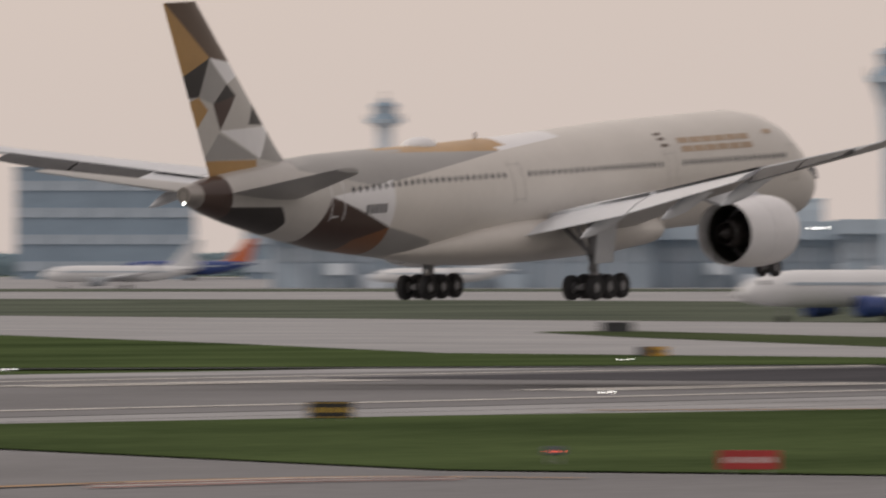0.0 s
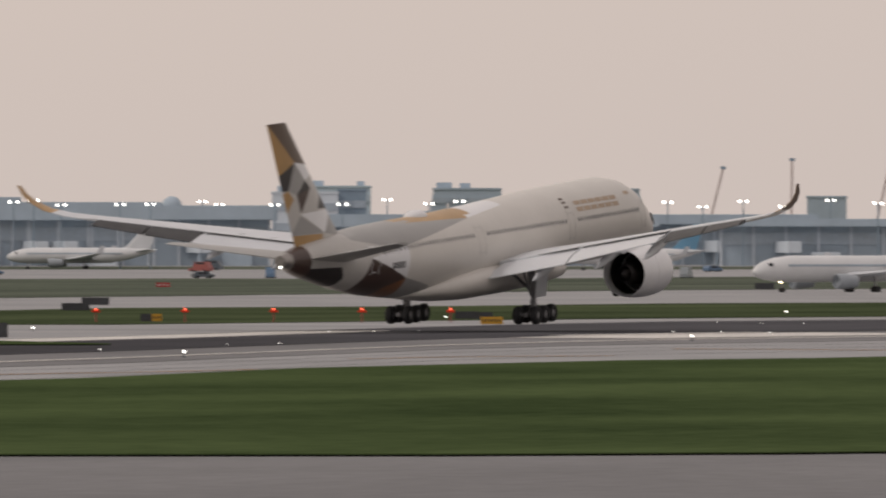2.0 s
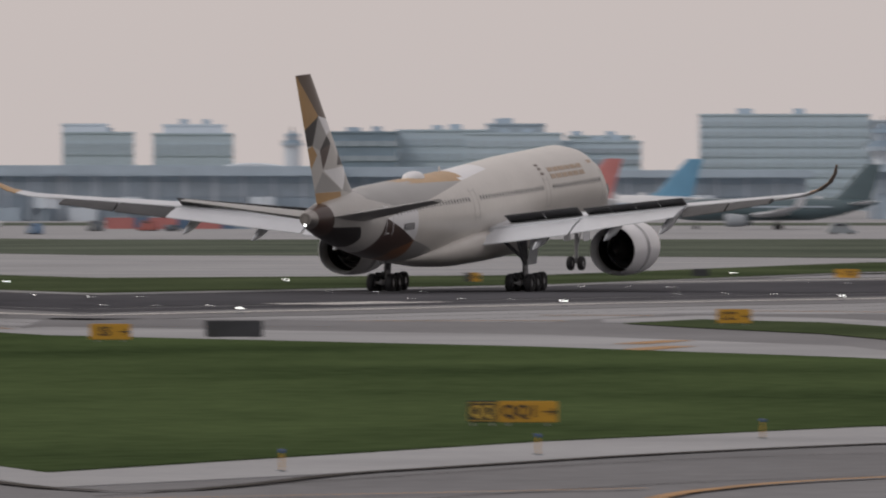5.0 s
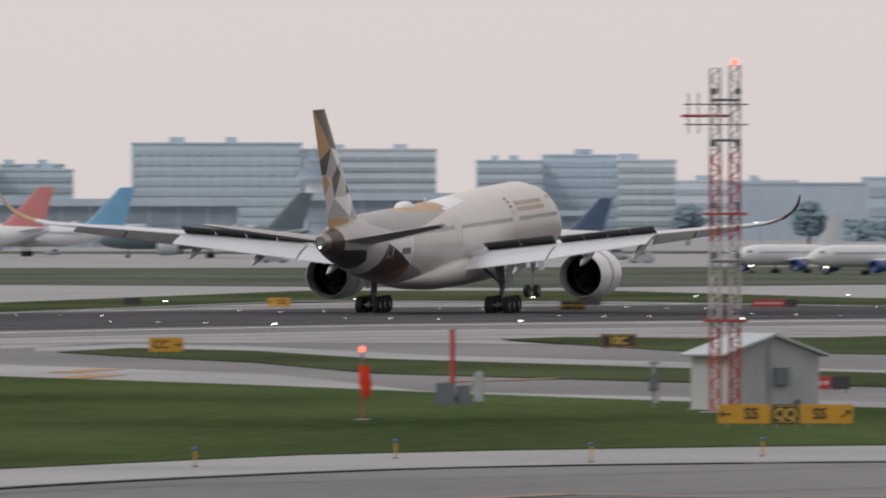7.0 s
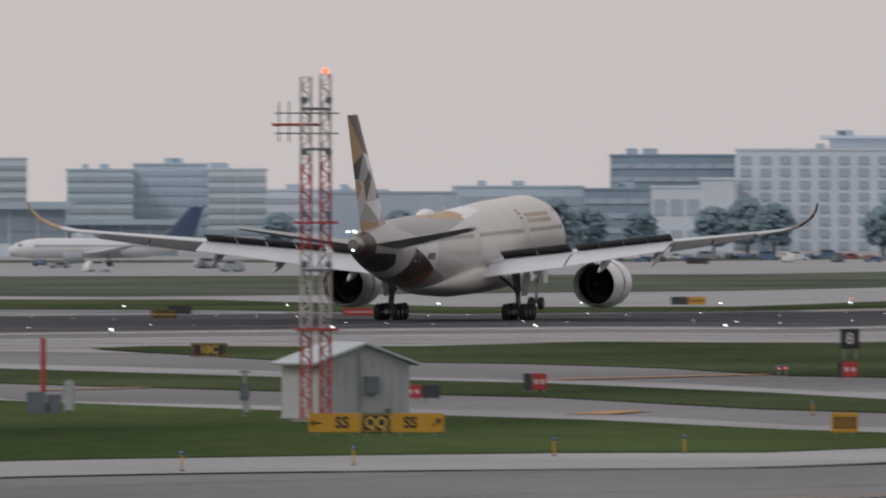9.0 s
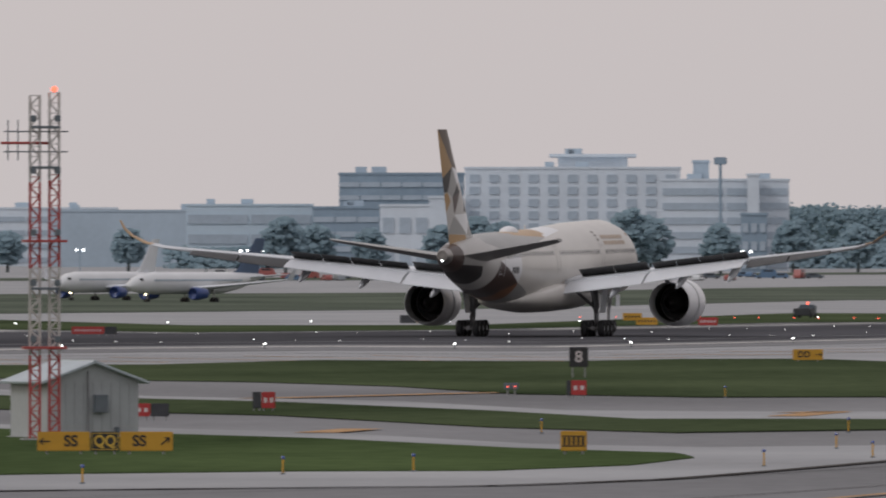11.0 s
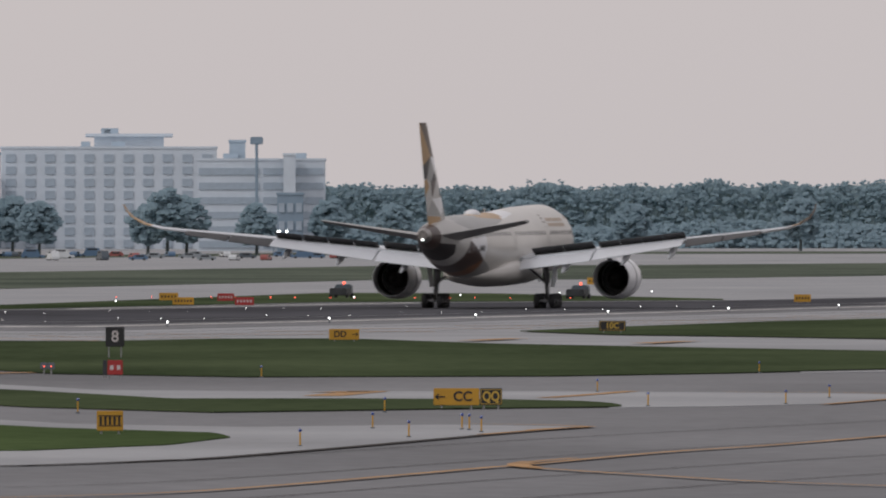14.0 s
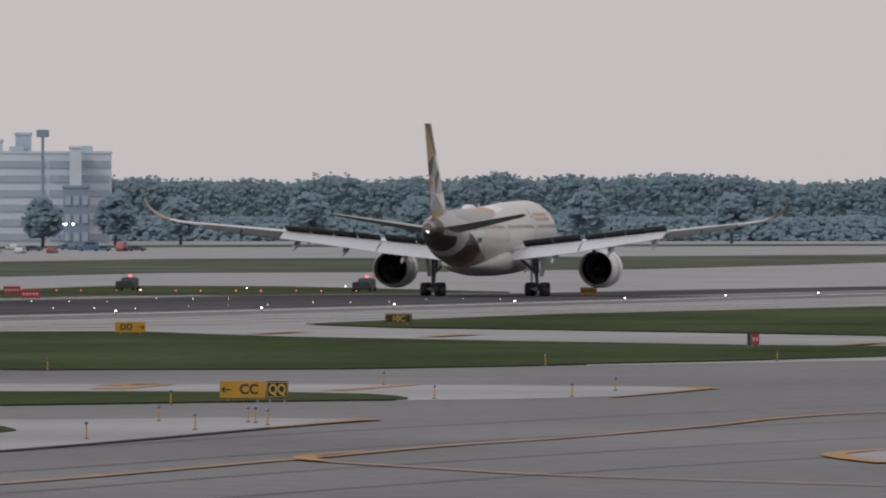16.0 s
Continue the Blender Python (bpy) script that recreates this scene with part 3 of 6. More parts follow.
def build_engine(plane, s):
    eng = part("engine", add_turn(bmesh.new(), [(10.0, 1.5), (10.35, 1.62), (10.48, 1.7), (10.35, 1.8), (9.8, 1.9), (8.9, 1.97), (8.0, 1.98), (7.5, 1.96), (7.5, 1.62), (8.5, 1.55), (10.0, 1.5)], 40),
               WHITE, plane, "white engine nacelle with a dark open exhaust")
    home = Matrix.Translation((s * 10.45, 0, 2.75))
    eng.matrix_basis = home
    smooth(eng, 50)
    moving.append((eng, [(t, Matrix.Translation((0, 0, 0.62 * g / 2.9)) @ home) for t, g in FLEX]))
    b = bmesh.new()
    add_turn(b, [(7.48, 1.96), (6.7, 1.92), (5.8, 1.83), (5.2, 1.73), (5.18, 1.68), (6.2, 1.66), (7.4, 1.62), (7.48, 1.96)], 40)
    sl = smooth(part("thrust_reverser_sleeve", b, WHITE, eng, "white sliding rear cowl"), 50)
    moving.append((sl, [(t, Matrix.Translation((0, y, 0))) for t, y in SLEEVE]))
    # duct, core and cone coloured near-black to imitate the nozzle's shaded inside
    b = bmesh.new()
    add_turn(b, [(8.6, 1.56), (8.6, 0.05)], 32)
    part("fan_duct", b, BLACK, eng, "dark duct wall")
    b = bmesh.new()
    add_turn(b, [(8.55, 1.57), (7.6, 1.59), (6.2, 1.6)], 32)
    part("duct_lining", b, BLACK, eng)
    b = bmesh.new()
    add_turn(b, [(8.5, 1.0), (7.4, 1.0), (6.2, 0.85), (5.3, 0.62), (5.28, 0.58), (6.0, 0.6)], 28)
    smooth(part("core_cowl", b, BLACK, eng, "core cowl blackened as nozzle shade"), 50)
    b = bmesh.new()
    add_turn(b, [(6.0, 0.55), (5.5, 0.4), (4.9, 0.15), (4.7, 0.02)], 24)
    smooth(part("exhaust_cone", b, BLACK, eng), 50)
    b = bmesh.new()
    add_turn(b, [(9.4, 1.52), (9.4, 0.3), (9.8, 0.12), (9.9, 0.01)], 28)
    part("fan", b, DARK, eng, "dark fan disc")
    b = bmesh.new()
    ring_loft(b, [[Vector((w * 0.22, y, z)) for w, y, z in ((-1, 9.2, 1.85), (1, 9.2, 1.85), (1, 4.6, 1.55), (-1, 4.6, 1.55))],
                  [Vector((w * 0.2, y, z)) for w, y, z in ((-1, 7.4, 2.5), (1, 7.4, 2.5), (1, 1.6, 2.25), (-1, 1.6, 2.25))]])
    part("pylon", b, WING_GREY, eng, "pale grey pylon")
    return eng


def add_wheel(parent, x, y, z, r, w, tyre="tyre"):
    b = bmesh.new()
    add_turn(b, [(-w / 2, r * 0.5), (-w / 2, r * 0.86), (-w * 0.36, r * 0.97), (-w * 0.15, r), (w * 0.15, r), (w * 0.36, r * 0.97), (w / 2, r * 0.86), (w / 2, r * 0.5), (-w / 2, r * 0.5)], 22, Matrix.Rotation(radians(90), 4, 'Z'))
    t = smooth(part("tyre", b, TYRE, parent, "", Matrix.Translation((x, y, z))), 50)
    b = bmesh.new()
    add_turn(b, [(-w * 0.42, 0.02), (-w * 0.42, r * 0.3), (-w * 0.3, r * 0.52), (w * 0.3, r * 0.52), (w * 0.42, r * 0.3), (w * 0.42, 0.02)], 14, Matrix.Rotation(radians(90), 4, 'Z'))
    part("rim", b, STEEL, t, "grey metal wheel rim")


def build_gear(plane, s):
    g = new("main_gear")
    g.parent, g.matrix_basis = plane, Matrix.Translation((s * 5.3, 0, 0))
    g["label"] = "six-wheel main landing gear"
    rod("strut", (0, 0, 0.7), (-s * 0.25, 0.1, 4.6), 0.2, STEEL, g, k=12)
    rod("strut", (-s * 0.1, 0.05, 2.3), (-s * 0.3, 0.1, 4.6), 0.3, STEEL, g, "thick shock strut", k=12)
    rod("brace", (-s * 0.1, 0, 2.3), (-s * 2.2, 0.1, 4.1), 0.13, STEEL, g)
    rod("brace", (0, -0.15, 1.6), (-s * 0.2, -1.6, 4.2), 0.1, STEEL, g)
    rod("torque_link", (0, -0.3, 0.9), (0, -0.6, 1.7), 0.09, STEEL, g)
    rod("torque_link", (0, -0.6, 1.7), (0, -0.25, 2.4), 0.09, STEEL, g)
    boxed("gear_door", (0.07, 2.0, 2.3), WING_GREY, g, pose(s * 0.55, 0.2, 3.1, 0, s * 8, 0), 0.02, "pale grey gear door")
    boxed("bogie_beam", (0.3, 3.4, 0.34), STEEL, g, pose(0, 0, 0.72), 0.06)
    for y in (-1.4, 0, 1.4):
        rod("axle", (-0.9, y, 0.69), (0.9, y, 0.69), 0.1, STEEL, g)
        for x in (-0.72, 0.72):
            add_wheel(g, x, y, 0.69, 0.69, 0.52)


# six plain two-bar blocks stand for the name: offset along and up, length, height
NAME_STROKES = [[(0.5, 0.22, 1.15, 0.36), (0.5, -0.26, 1.15, 0.36)] for k in range(6)]


def build_plane():
    plane = empty("airliner", pose(0, 0, 0), "beige twin-engine wide-body airliner with gold and brown tail facets, landing", "airplane")
    # body
    k = 48
    ys = [-33.3, -33, -32.6, -32, -31, -30, -29, -27.5, -26, -24, -22, -20, -18, -16.5, -15, -13, -11, -9, -6, -3, 0, 3, 6, 9, 12, 15, 18, 21, 24, 26, 27.3, 28.5, 29.5, 30.5, 31.5, 32.5, 33.3, 34, 34.6, 35.2, 35.6, 36, 36.2, 36.3]
    bm = bmesh.new()
    rings = []
    for y in map(fore, ys):
        z, r = body_at(y)
        rings.append([Vector((r * math.cos(i / k * math.tau), y, z + r * 1.02 * math.sin(i / k * math.tau))) for i in range(k)])
    ring_loft(bm, rings)
    facet_paint(bm, BODY_FACETS, 0)
    smooth(part("fuselage", bm, PAINTS, plane, "long beige fuselage with grey, brown and rust facets at the rear"), 30)
    # belly fairing
    bm = bmesh.new()
    rings = []
    for y, w, zt, zb in ((14.5, 1.2, 3.6, 2.85), (12, 2.6, 4.4, 2.35), (8, 3.25, 4.7, 2.1), (2, 3.45, 4.9, 2.0), (-4, 3.4, 4.9, 2.0), (-8, 3.05, 4.5, 2.2), (-11, 2.2, 4.0, 2.5), (-14, 0.9, 3.4, 2.85)):
        rings.append([Vector((w * math.cos(a) * (1 - 0.12 * math.sin(a) ** 2), y, (zt + zb) / 2 + (zt - zb) / 2 * math.copysign(abs(math.sin(a)) ** 0.75, math.sin(a)))) for a in (i / 28 * math.tau for i in range(28))])
    ring_loft(bm, rings)
    smooth(part("belly_fairing", bm, BEIGE, plane, "smooth beige wing root fairing"), 50)
    # fin
    bm = bmesh.new()
    rings = []
    for i in range(19):
        u = i / 18
        z = 6.9 + 10.2 * u
        te, le = -30.3 - (z - 6.9) * 0.452, -23.1 - (z - 8.0) * 0.952
        if z < 9.2:
            le += (9.2 - z) ** 2 * 0.35
        rings.append([Vector((h, y, z)) for y, h in foil(le, te, 0.85 - 0.55 * u, 9)])
    ring_loft(bm, rings)
    facet_paint(bm, FIN_FACETS, 3)
    smooth(part("tail_fin", bm, PAINTS, plane, "tall fin painted in gold, brown, black and grey facets"), 30)
    for s in (1, -1):
        bm = bmesh.new()
        rings = []
        for u in (0, 0.15, 0.4, 0.7, 0.93, 0.99, 1.0):
            x = 0.9 + 8.5 * u
            le, te = -23.6 - 6.9 * u - (0.5 if u > 0.98 else 0), -30.2 - 3.0 * u
            rings.append([Vector((s * x, y, 6.75 + 1.15 * u - (y + 28) * 0.07 + h)) for y, h in foil(le, te, 0.75 - 0.5 * u)])
        ring_loft(bm, rings)
        for f in bm.faces:
            f.material_index = 1 if f.normal.z < -0.2 else 0
        smooth(part("tailplane", bm, [MID_GREY, MID_GREY], plane, "dark grey horizontal tailplane"), 30)
        build_wing(plane, s)
        build_engine(plane, s)
        build_gear(plane, s)
    # nose gear
    g = new("nose_gear")
    g.parent, g.matrix_basis = plane, Matrix.Translation((0, fore(31.4), 0))
    rod("strut", (0, 0, 0.5), (0, 0.2, 3.2), 0.14, STEEL, g)
    rod("brace", (0, 0.1, 1.4), (0, 1.4, 3.1), 0.08, STEEL, g)
    for s in (1, -1):
        add_wheel(g, s * 0.42, 0, 0.53, 0.53, 0.4)
        boxed("gear_door", (0.05, 1.5, 1.0), WING_GREY, g, pose(s * 0.75, 0.3, 2.7), 0.02, "pale gear door")
    # windows, doors and small fittings on the skin
    wbm = bmesh.new()
    add_box(wbm, 0, 0, 0, 0.03, 0.27, 0.4)
    bmesh.ops.bevel(wbm, geom=[e for e in wbm.edges if abs((e.verts[0].co - e.verts[1].co).x) > 0.01], offset=0.1, segments=2, affect='EDGES')
    pane = part("cabin_window", wbm, GLASS, plane)
    first = True

    def on_skin(s, y, z, out=0.0):
        y = fore(y)
        zc, r = body_at(y)
        h = max(-1, min(1, (z - zc) / (r * 1.02)))
        a = math.asin(h)
        return pose(s * (r + out) * math.cos(a), y, z, 0, -s * math.degrees(a), 0)
    runs = ((-20.2, -5.2), (-2.6, 12.2), (15.0, 28.0))
    for s in (1, -1):
        for y0, y1 in runs:
            n = round((y1 - y0) / 0.62)
            for i in range(n + 1):
                y = y0 + (y1 - y0) * i / n
                ob = pane if first else new("cabin_window", pane.data)
                first = False
                ob.parent = plane
                ob.matrix_basis = on_skin(s, y, 6.95 - max(0, -14 - y) * 0.035)
        for y in (-21.6, -3.9, 13.5, 29.3):
            bm = bmesh.new()
            for dy, dz, sy, sz in ((0, 1.0, 1.15, 0.06), (0, -1.0, 1.15, 0.06), (0.55, 0, 0.06, 2.0), (-0.55, 0, 0.06, 2.0)):
                zz = (6.55 if y > -20 else 6.3) + dz * 0.95
                for k2 in range(6 if sz > 1 else 1):
                    z2 = zz if sz < 1 else zz - 0.95 + 0.38 * k2 - 0.0
                    m = on_skin(s, y + dy, z2 if sz < 1 else z2, 0.006)
                    add_box(bm, 0, 0, 0, 0.012, sy, 0.06 if sz < 1 else 0.4, m)
            part("cabin_door", bm, WHITE if y < -20 else PALE_GREY, plane, "door outline on the skin")
        # name band as plain gold shapes, and small dark marks
        y = 15.4
        for strokes in NAME_STROKES:
            bm = bmesh.new()
            for dy, dz, w, h in strokes:
                add_box(bm, 0, 0, 0, 0.012, w, h, on_skin(s, y + (dy if s > 0 else 1.1 - dy), 7.95 + dz, 0.012))
            part("name_block", bm, TAN, plane, "gold block of the airline's name")
            y += 1.5
        for dz in (0, 0.35, 0.62):
            bm = bmesh.new()
            add_box(bm, 0, 0, 0, 0.012, 0.7, 0.2, on_skin(s, 13.4, 7.95 + dz, 0.012))
            part("emblem_marking", bm, UMBER, plane, "small dark emblem shape")
        bm = bmesh.new()
        add_box(bm, 0, 0, 0, 0.012, 1.5, 0.28, on_skin(s, 26.3, 8.35, 0.012))
        part("emblem_marking", bm, TAN, plane, "small gold emblem shape")
        bm = bmesh.new()
        for i in range(5):
            add_box(bm, 0, 0, 0, 0.012, 0.26, 0.5, on_skin(s, -19.0 + i * 0.4, 5.65, 0.008))
        part("registration_bars", bm, DARK, plane, "dark bars of the registration")
        # cockpit glazing
        bm = bmesh.new()
        for y, z, w in ((33.4, 5.95, 0.7), (32.6, 6.15, 0.7), (34.2, 5.7, 0.6)):
            add_box(bm, 0, 0, 0, 0.03, w, 0.55, on_skin(s, y, z, 0.0))
        part("cockpit_window", bm, GLASS, plane)
    bm = bmesh.new()
    bmesh.ops.create_uvsphere(bm, u_segments=16, v_segments=10, radius=1, matrix=Matrix.Translation((0, -9.5, 8.65)) @ Matrix.Diagonal((0.75, 1.5, 0.55, 1)))
    smooth(part("antenna_dome", bm, WHITE, plane, "white satellite antenna dome"), 60)
    for y in (-3.6, 9.0, 16.5):
        boxed("blade_antenna", (0.05, 0.35, 0.6), WHITE, plane, pose(0, fore(y), 8.95, 12, 0, 0), 0.01)
    bm = bmesh.new()
    bmesh.ops.create_uvsphere(bm, u_segments=10, v_segments=8, radius=0.08, matrix=Matrix.Translation((0, -33.28, 6.52)))
    part("tail_light", bm, TAIL_LIGHT, plane, "small lit white tail light")
    bm = bmesh.new()
    add_turn(bm, [(-33.32, 0.3), (-33.34, 0.28), (-32.9, 0.26), (-32.9, 0.01)], 18)
    for v in bm.verts:
        v.co.z += 6.95
    part("exhaust_pipe", bm, BLACK, plane, "dark tail exhaust opening")
    return plane


airliner = build_plane()


# bearings, distances and sizes of things on the airfield, fitted to the view
SIGNS = [
    (-7.64, 628.9, 0.72, [('y', 'SS>', 1.87)]),
    (-7.128, 641.9, 0.76, [('k', '', 2.67)]),
    # the two signs above again, added to fit the camera's view farther left
    (-10.62, 860, 0.7, [('y', 'SS>', 1.86)]),
    (-10.23, 869, 0.77, [('k', '', 2.63)]),
    (-5.974, 388.8, 0.6, [('b', 'QQ', 0.84), ('y', 'QQ1>', 1.7)]),
    (-5.059, 716.3, 0.73, [('y', 'CC>', 1.78)]),
    (-4.592, 1168.1, 0.72, [('y', '<DD', 1.95)]),
    (-6.14, 1109.8, 0.72, [('k', '', 0.54), ('y', '|', 0.72)]),
    (-3.188, 741.2, 0.73, [('b', '10C', 1.94)]),
    (-2.541, 1159.1, 0.62, [('r', '|', 2.74), ('k', '', 1.04)]),
    (-3.376, 1109.5, 0.72, [('b', '|', 2.04)]),
    (-2.496, 444.6, 0.62, [('y', '<SS', 1.71), ('b', 'QQ', 0.94), ('y', 'SS/', 1.72)]),
    (-0.536, 737.3, 1.05, [('d', '8', 1.02)]),
    (-0.545, 629.9, 0.67, [('k', '', 0.21), ('r', '|', 0.72)]),
    (-0.314, 1424.3, 0.76, [('y', '|', 1.98)]),
    (-0.078, 1411.4, 0.75, [('r', '|', 1.73)]),
    (-1.839, 573.6, 0.68, [('k', '', 0.37), ('r', '|', 0.59)]),
    (-2.316, 543.5, 0.51, [('r', '|', 0.89), ('k', '', 0.73)]),
    (0.412, 854.8, 0.66, [('y', 'DD>', 1.88)]),
    (0.924, 513.4, 0.63, [('y', '<CC', 1.72), ('b', 'QQ', 0.84)]),
    (-0.557, 444.5, 0.64, [('s', '', 0.87)]),
    (1.522, 937.2, 0.69, [('b', '10C', 1.84)]),
    (-1.204, 1364.7, 0.78, [('k', '', 1.73), ('y', '|', 1.73)]),
    (1.464, 1944.7, 0.95, [('y', '|', 3.18)]),
    (2.309, 1386.6, 0.74, [('y', '|', 1.7)]),
    (-0.254, 1327.4, 0.7, [('y', '|', 2.06)]),
    (-0.001, 1316.2, 0.75, [('r', '|', 1.83)]),
    (2.99, 759.6, 0.62, [('k', '', 0.25), ('r', '|', 0.43)]),
    (-18.446, 574.1, 0.7, [('b', '|', 1.87)]),
    (-16.715, 426.2, 0.59, [('r', '|', 1.88)]),
    (-17.26, 1401.5, 0.97, [('k', '', 3.15)]),
    (-17.113, 997.2, 0.69, [('k', '', 0.9), ('y', '|', 1.22)]),
    (-15.747, 952.3, 0.66, [('y', '|', 1.94)]),
    (-15.305, 958.1, 1.02, [('k', '', 2.74)]),
    (-14.943, 1384.4, 0.73, [('k', '', 2.83)]),
    (-14.861, 1517.7, 0.81, [('k', '', 3.04)]),
    (-14.631, 1174.1, 0.62, [('k', '', 0.96), ('y', '|', 0.86)]),
    (-13.221, 1127.3, 0.6, [('y', '|', 1.84)]),
    (-13.324, 1215.3, 0.64, [('k', '', 2.08)]),
    (-12.092, 2116.4, 0.95, [('k', '', 3.02)]),
    (-14.582, 2236.8, 0.73, [('r', '|', 2.28)]),
    (-11.523, 1312.8, 0.7, [('k', '', 2.14)]),
    (-13.257, 1212.1, 0.59, [('k', '', 1.68)]),
    (-3.308, 1188.5, 0.68, [('k', '', 2.04)]),
    (-4.288, 2216.4, 1.0, [('k', '', 2.53)]),
    (-5.197, 1193.0, 0.63, [('k', '', 1.46)]),
    (-1.167, 3046.0, 1.24, [('k', '', 4.97)]),
]
BUILDINGS = [
    (-1.269, 3900, 35.2, 30.7, 40, 'dark', 7, 12, 'dark blue-grey office block with rows of windows'),
    (-0.561, 3850, 60.0, 32.0, 40, 'hotel', 8, 11, 'pale concrete hotel with a grid of tall window bays'),
    (-0.478, 3880, 19.5, 35.6, 25, 'pav', 2, 6, 'pale rooftop hall of the hotel with a flat oversailing roof'),
    (0.069, 3700, 34.3, 27.8, 50, 'deck', 6, 4, 'pale concrete parking garage with open dark decks'),
    (0.186, 3690, 3.2, 29.1, 8, 'plain', 0, 0, 'pale concrete stair tower of the garage'),
    (-0.03, 3720, 4.3, 32.9, 14, 'plain', 0, 0, 'grey lift tower behind the garage'),
    (0.189, 3600, 6.8, 18.3, 10, 'glassbox', 3, 3, 'small dark glass building before the garage'),
    (-1.499, 3750, 18.1, 20.6, 30, 'dark', 4, 6, 'low dark office building beside the hotel'),
    (-1.255, 3700, 13.4, 21.0, 30, 'plain', 2, 3, 'low pale flat-roofed building'),
    (-1.085, 3820, 9.4, 23.7, 30, 'plain', 0, 0, 'pale windowless block beside the hotel'),
    (-1.899, 3950, 36.1, 22.1, 40, 'deck', 3, 4, 'long low grey warehouse'),
    (-4.85, 4300, 52.8, 34.2, 60, 'tower', 9, 14, 'large pale blue-grey slab of a hotel'),
    (-4.22, 4350, 42.3, 32.6, 60, 'plainrows', 8, 14, 'wide pale grey office slab'),
    (-3.639, 4250, 20.3, 28.5, 50, 'deck', 7, 6, 'pale grey office block with window bands'),
    (-3.347, 4300, 23.2, 30.5, 50, 'tower', 8, 8, 'grey stepped office tower'),
    (-3.071, 4260, 18.1, 28.7, 50, 'deck', 7, 5, 'pale stepped office wing with window bands'),
    (-2.697, 4200, 37.0, 22.1, 50, 'plainrows', 4, 8, 'long low pale hangar building'),
    (-5.969, 4250, 29.5, 28.1, 50, 'tower', 6, 8, 'pale blue-grey office block'),
    (-5.665, 4300, 33.3, 25.9, 50, 'deck', 6, 8, 'stepped grey airport office'),
    (-6.596, 4400, 21.9, 29.3, 50, 'dark', 5, 8, 'long brownish grey terminal block'),
    (-6.268, 4420, 28.5, 30.0, 50, 'tower', 5, 8, 'blue-grey terminal block behind the concourse'),
    (-5.963, 4450, 18.7, 32.1, 50, 'plain', 0, 0, 'raised blue-grey plant storey'),
    (-5.615, 4430, 20.8, 28.2, 50, 'deck', 4, 6, 'grey flat-roofed airport building'),
    (-7.295, 4400, 19.4, 31.6, 40, 'plain', 0, 0, 'pale raised roof house above the terminal'),
    (-7.297, 4390, 25.4, 28.7, 50, 'tower', 3, 8, 'pale flat-roofed terminal hall'),
    (-7.69, 4390, 22.6, 29.1, 50, 'tower', 3, 8, 'pale flat-roofed terminal hall'),
    (-7.744, 4400, 14.4, 31.8, 40, 'plain', 0, 0, 'pale raised roof house above the terminal'),
    (-8.4, 4380, 26.0, 28.4, 50, 'tower', 4, 8, 'pale flat-roofed terminal hall'),
    (-9.2, 4360, 22.0, 26.0, 50, 'deck', 4, 6, 'grey flat-roofed airport building'),
    (-13.867, 4300, 21.8, 25.5, 50, 'tower', 4, 8, 'blue-grey office block behind the terminal'),
    (-13.323, 4300, 24.4, 24.8, 50, 'trap', 4, 8, 'blue-grey hotel with sloping sides'),
    (-12.805, 4320, 33.9, 24.7, 50, 'trap', 5, 10, 'blue-grey hotel with sloping sides'),
    (-11.835, 4300, 12.3, 22.3, 30, 'plain', 0, 0, 'green-grey billboard house above the roofs'),
    (-10.735, 4330, 25.1, 24.4, 50, 'tower', 5, 8, 'blue-grey office block behind the terminals'),
    (-10.392, 4330, 17.0, 24.4, 50, 'tower', 5, 6, 'blue-grey office block behind the terminals'),
    (-13.994, 4000, 19.1, 22.4, 60, 'plainrows', 3, 5, 'pale concrete hangar with a flat roof'),
    (-13.799, 4050, 8.3, 23.5, 30, 'dark', 3, 5, 'dark glazed ramp control building'),
    (-19.378, 3900, 50.5, 35.2, 60, 'dark', 4, 10, 'long dark teal terminal building at the ramp'),
    (-2.364, 4100, 52.7, 21.0, 50, 'plain', 0, 0, 'long pale grey hangar among low trees'),
    (-18.398, 3900, 54.9, 36.2, 60, 'red', 4, 10, 'dark teal terminal building with a red roof edge'),
    (-17.556, 3950, 60.5, 33.1, 60, 'dark', 4, 12, 'long dark teal terminal building'),
    (-16.608, 4200, 29.8, 27.9, 50, 'tower', 3, 6, 'blue-grey flat-roofed office block'),
]
TERMINALS = [
    (-17.908, 3300, 90.2, 18.3, 4.4),
    (-16.341, 3320, 90.8, 18.4, 4.5),
    (-15.766, 3300, 64.7, 18.8, 3.6),
    (-13.287, 3300, 83.5, 14.7, 3.1),
    (-7.693, 3350, 57.2, 16.1, 2.3),
    (-5.373, 3500, 74.3, 15.3, 2.0),
    (-15.004, 3300, 44.2, 17.6, 4.4),
    (-14.704, 3300, 64.7, 16.8, 3.5),
    (-13.184, 3350, 41.0, 15.6, 2.7),
    (-11.734, 3300, 62.0, 13.6, 1.9),
    (-12.235, 3350, 38.3, 14.8, 2.5),
    (-7.276, 3350, 65.6, 15.9, 2.5),
    (-6.201, 3360, 60.3, 15.7, 2.5),
    (-3.908, 3500, 72.3, 12.2, 1.4),
    (-4.131, 3450, 42.2, 16.6, 2.0),
    (-10.55, 3340, 78.0, 15.2, 2.4),
    (-9.45, 3350, 72.0, 15.6, 2.5),
    (-8.45, 3350, 70.0, 15.9, 2.5),
]
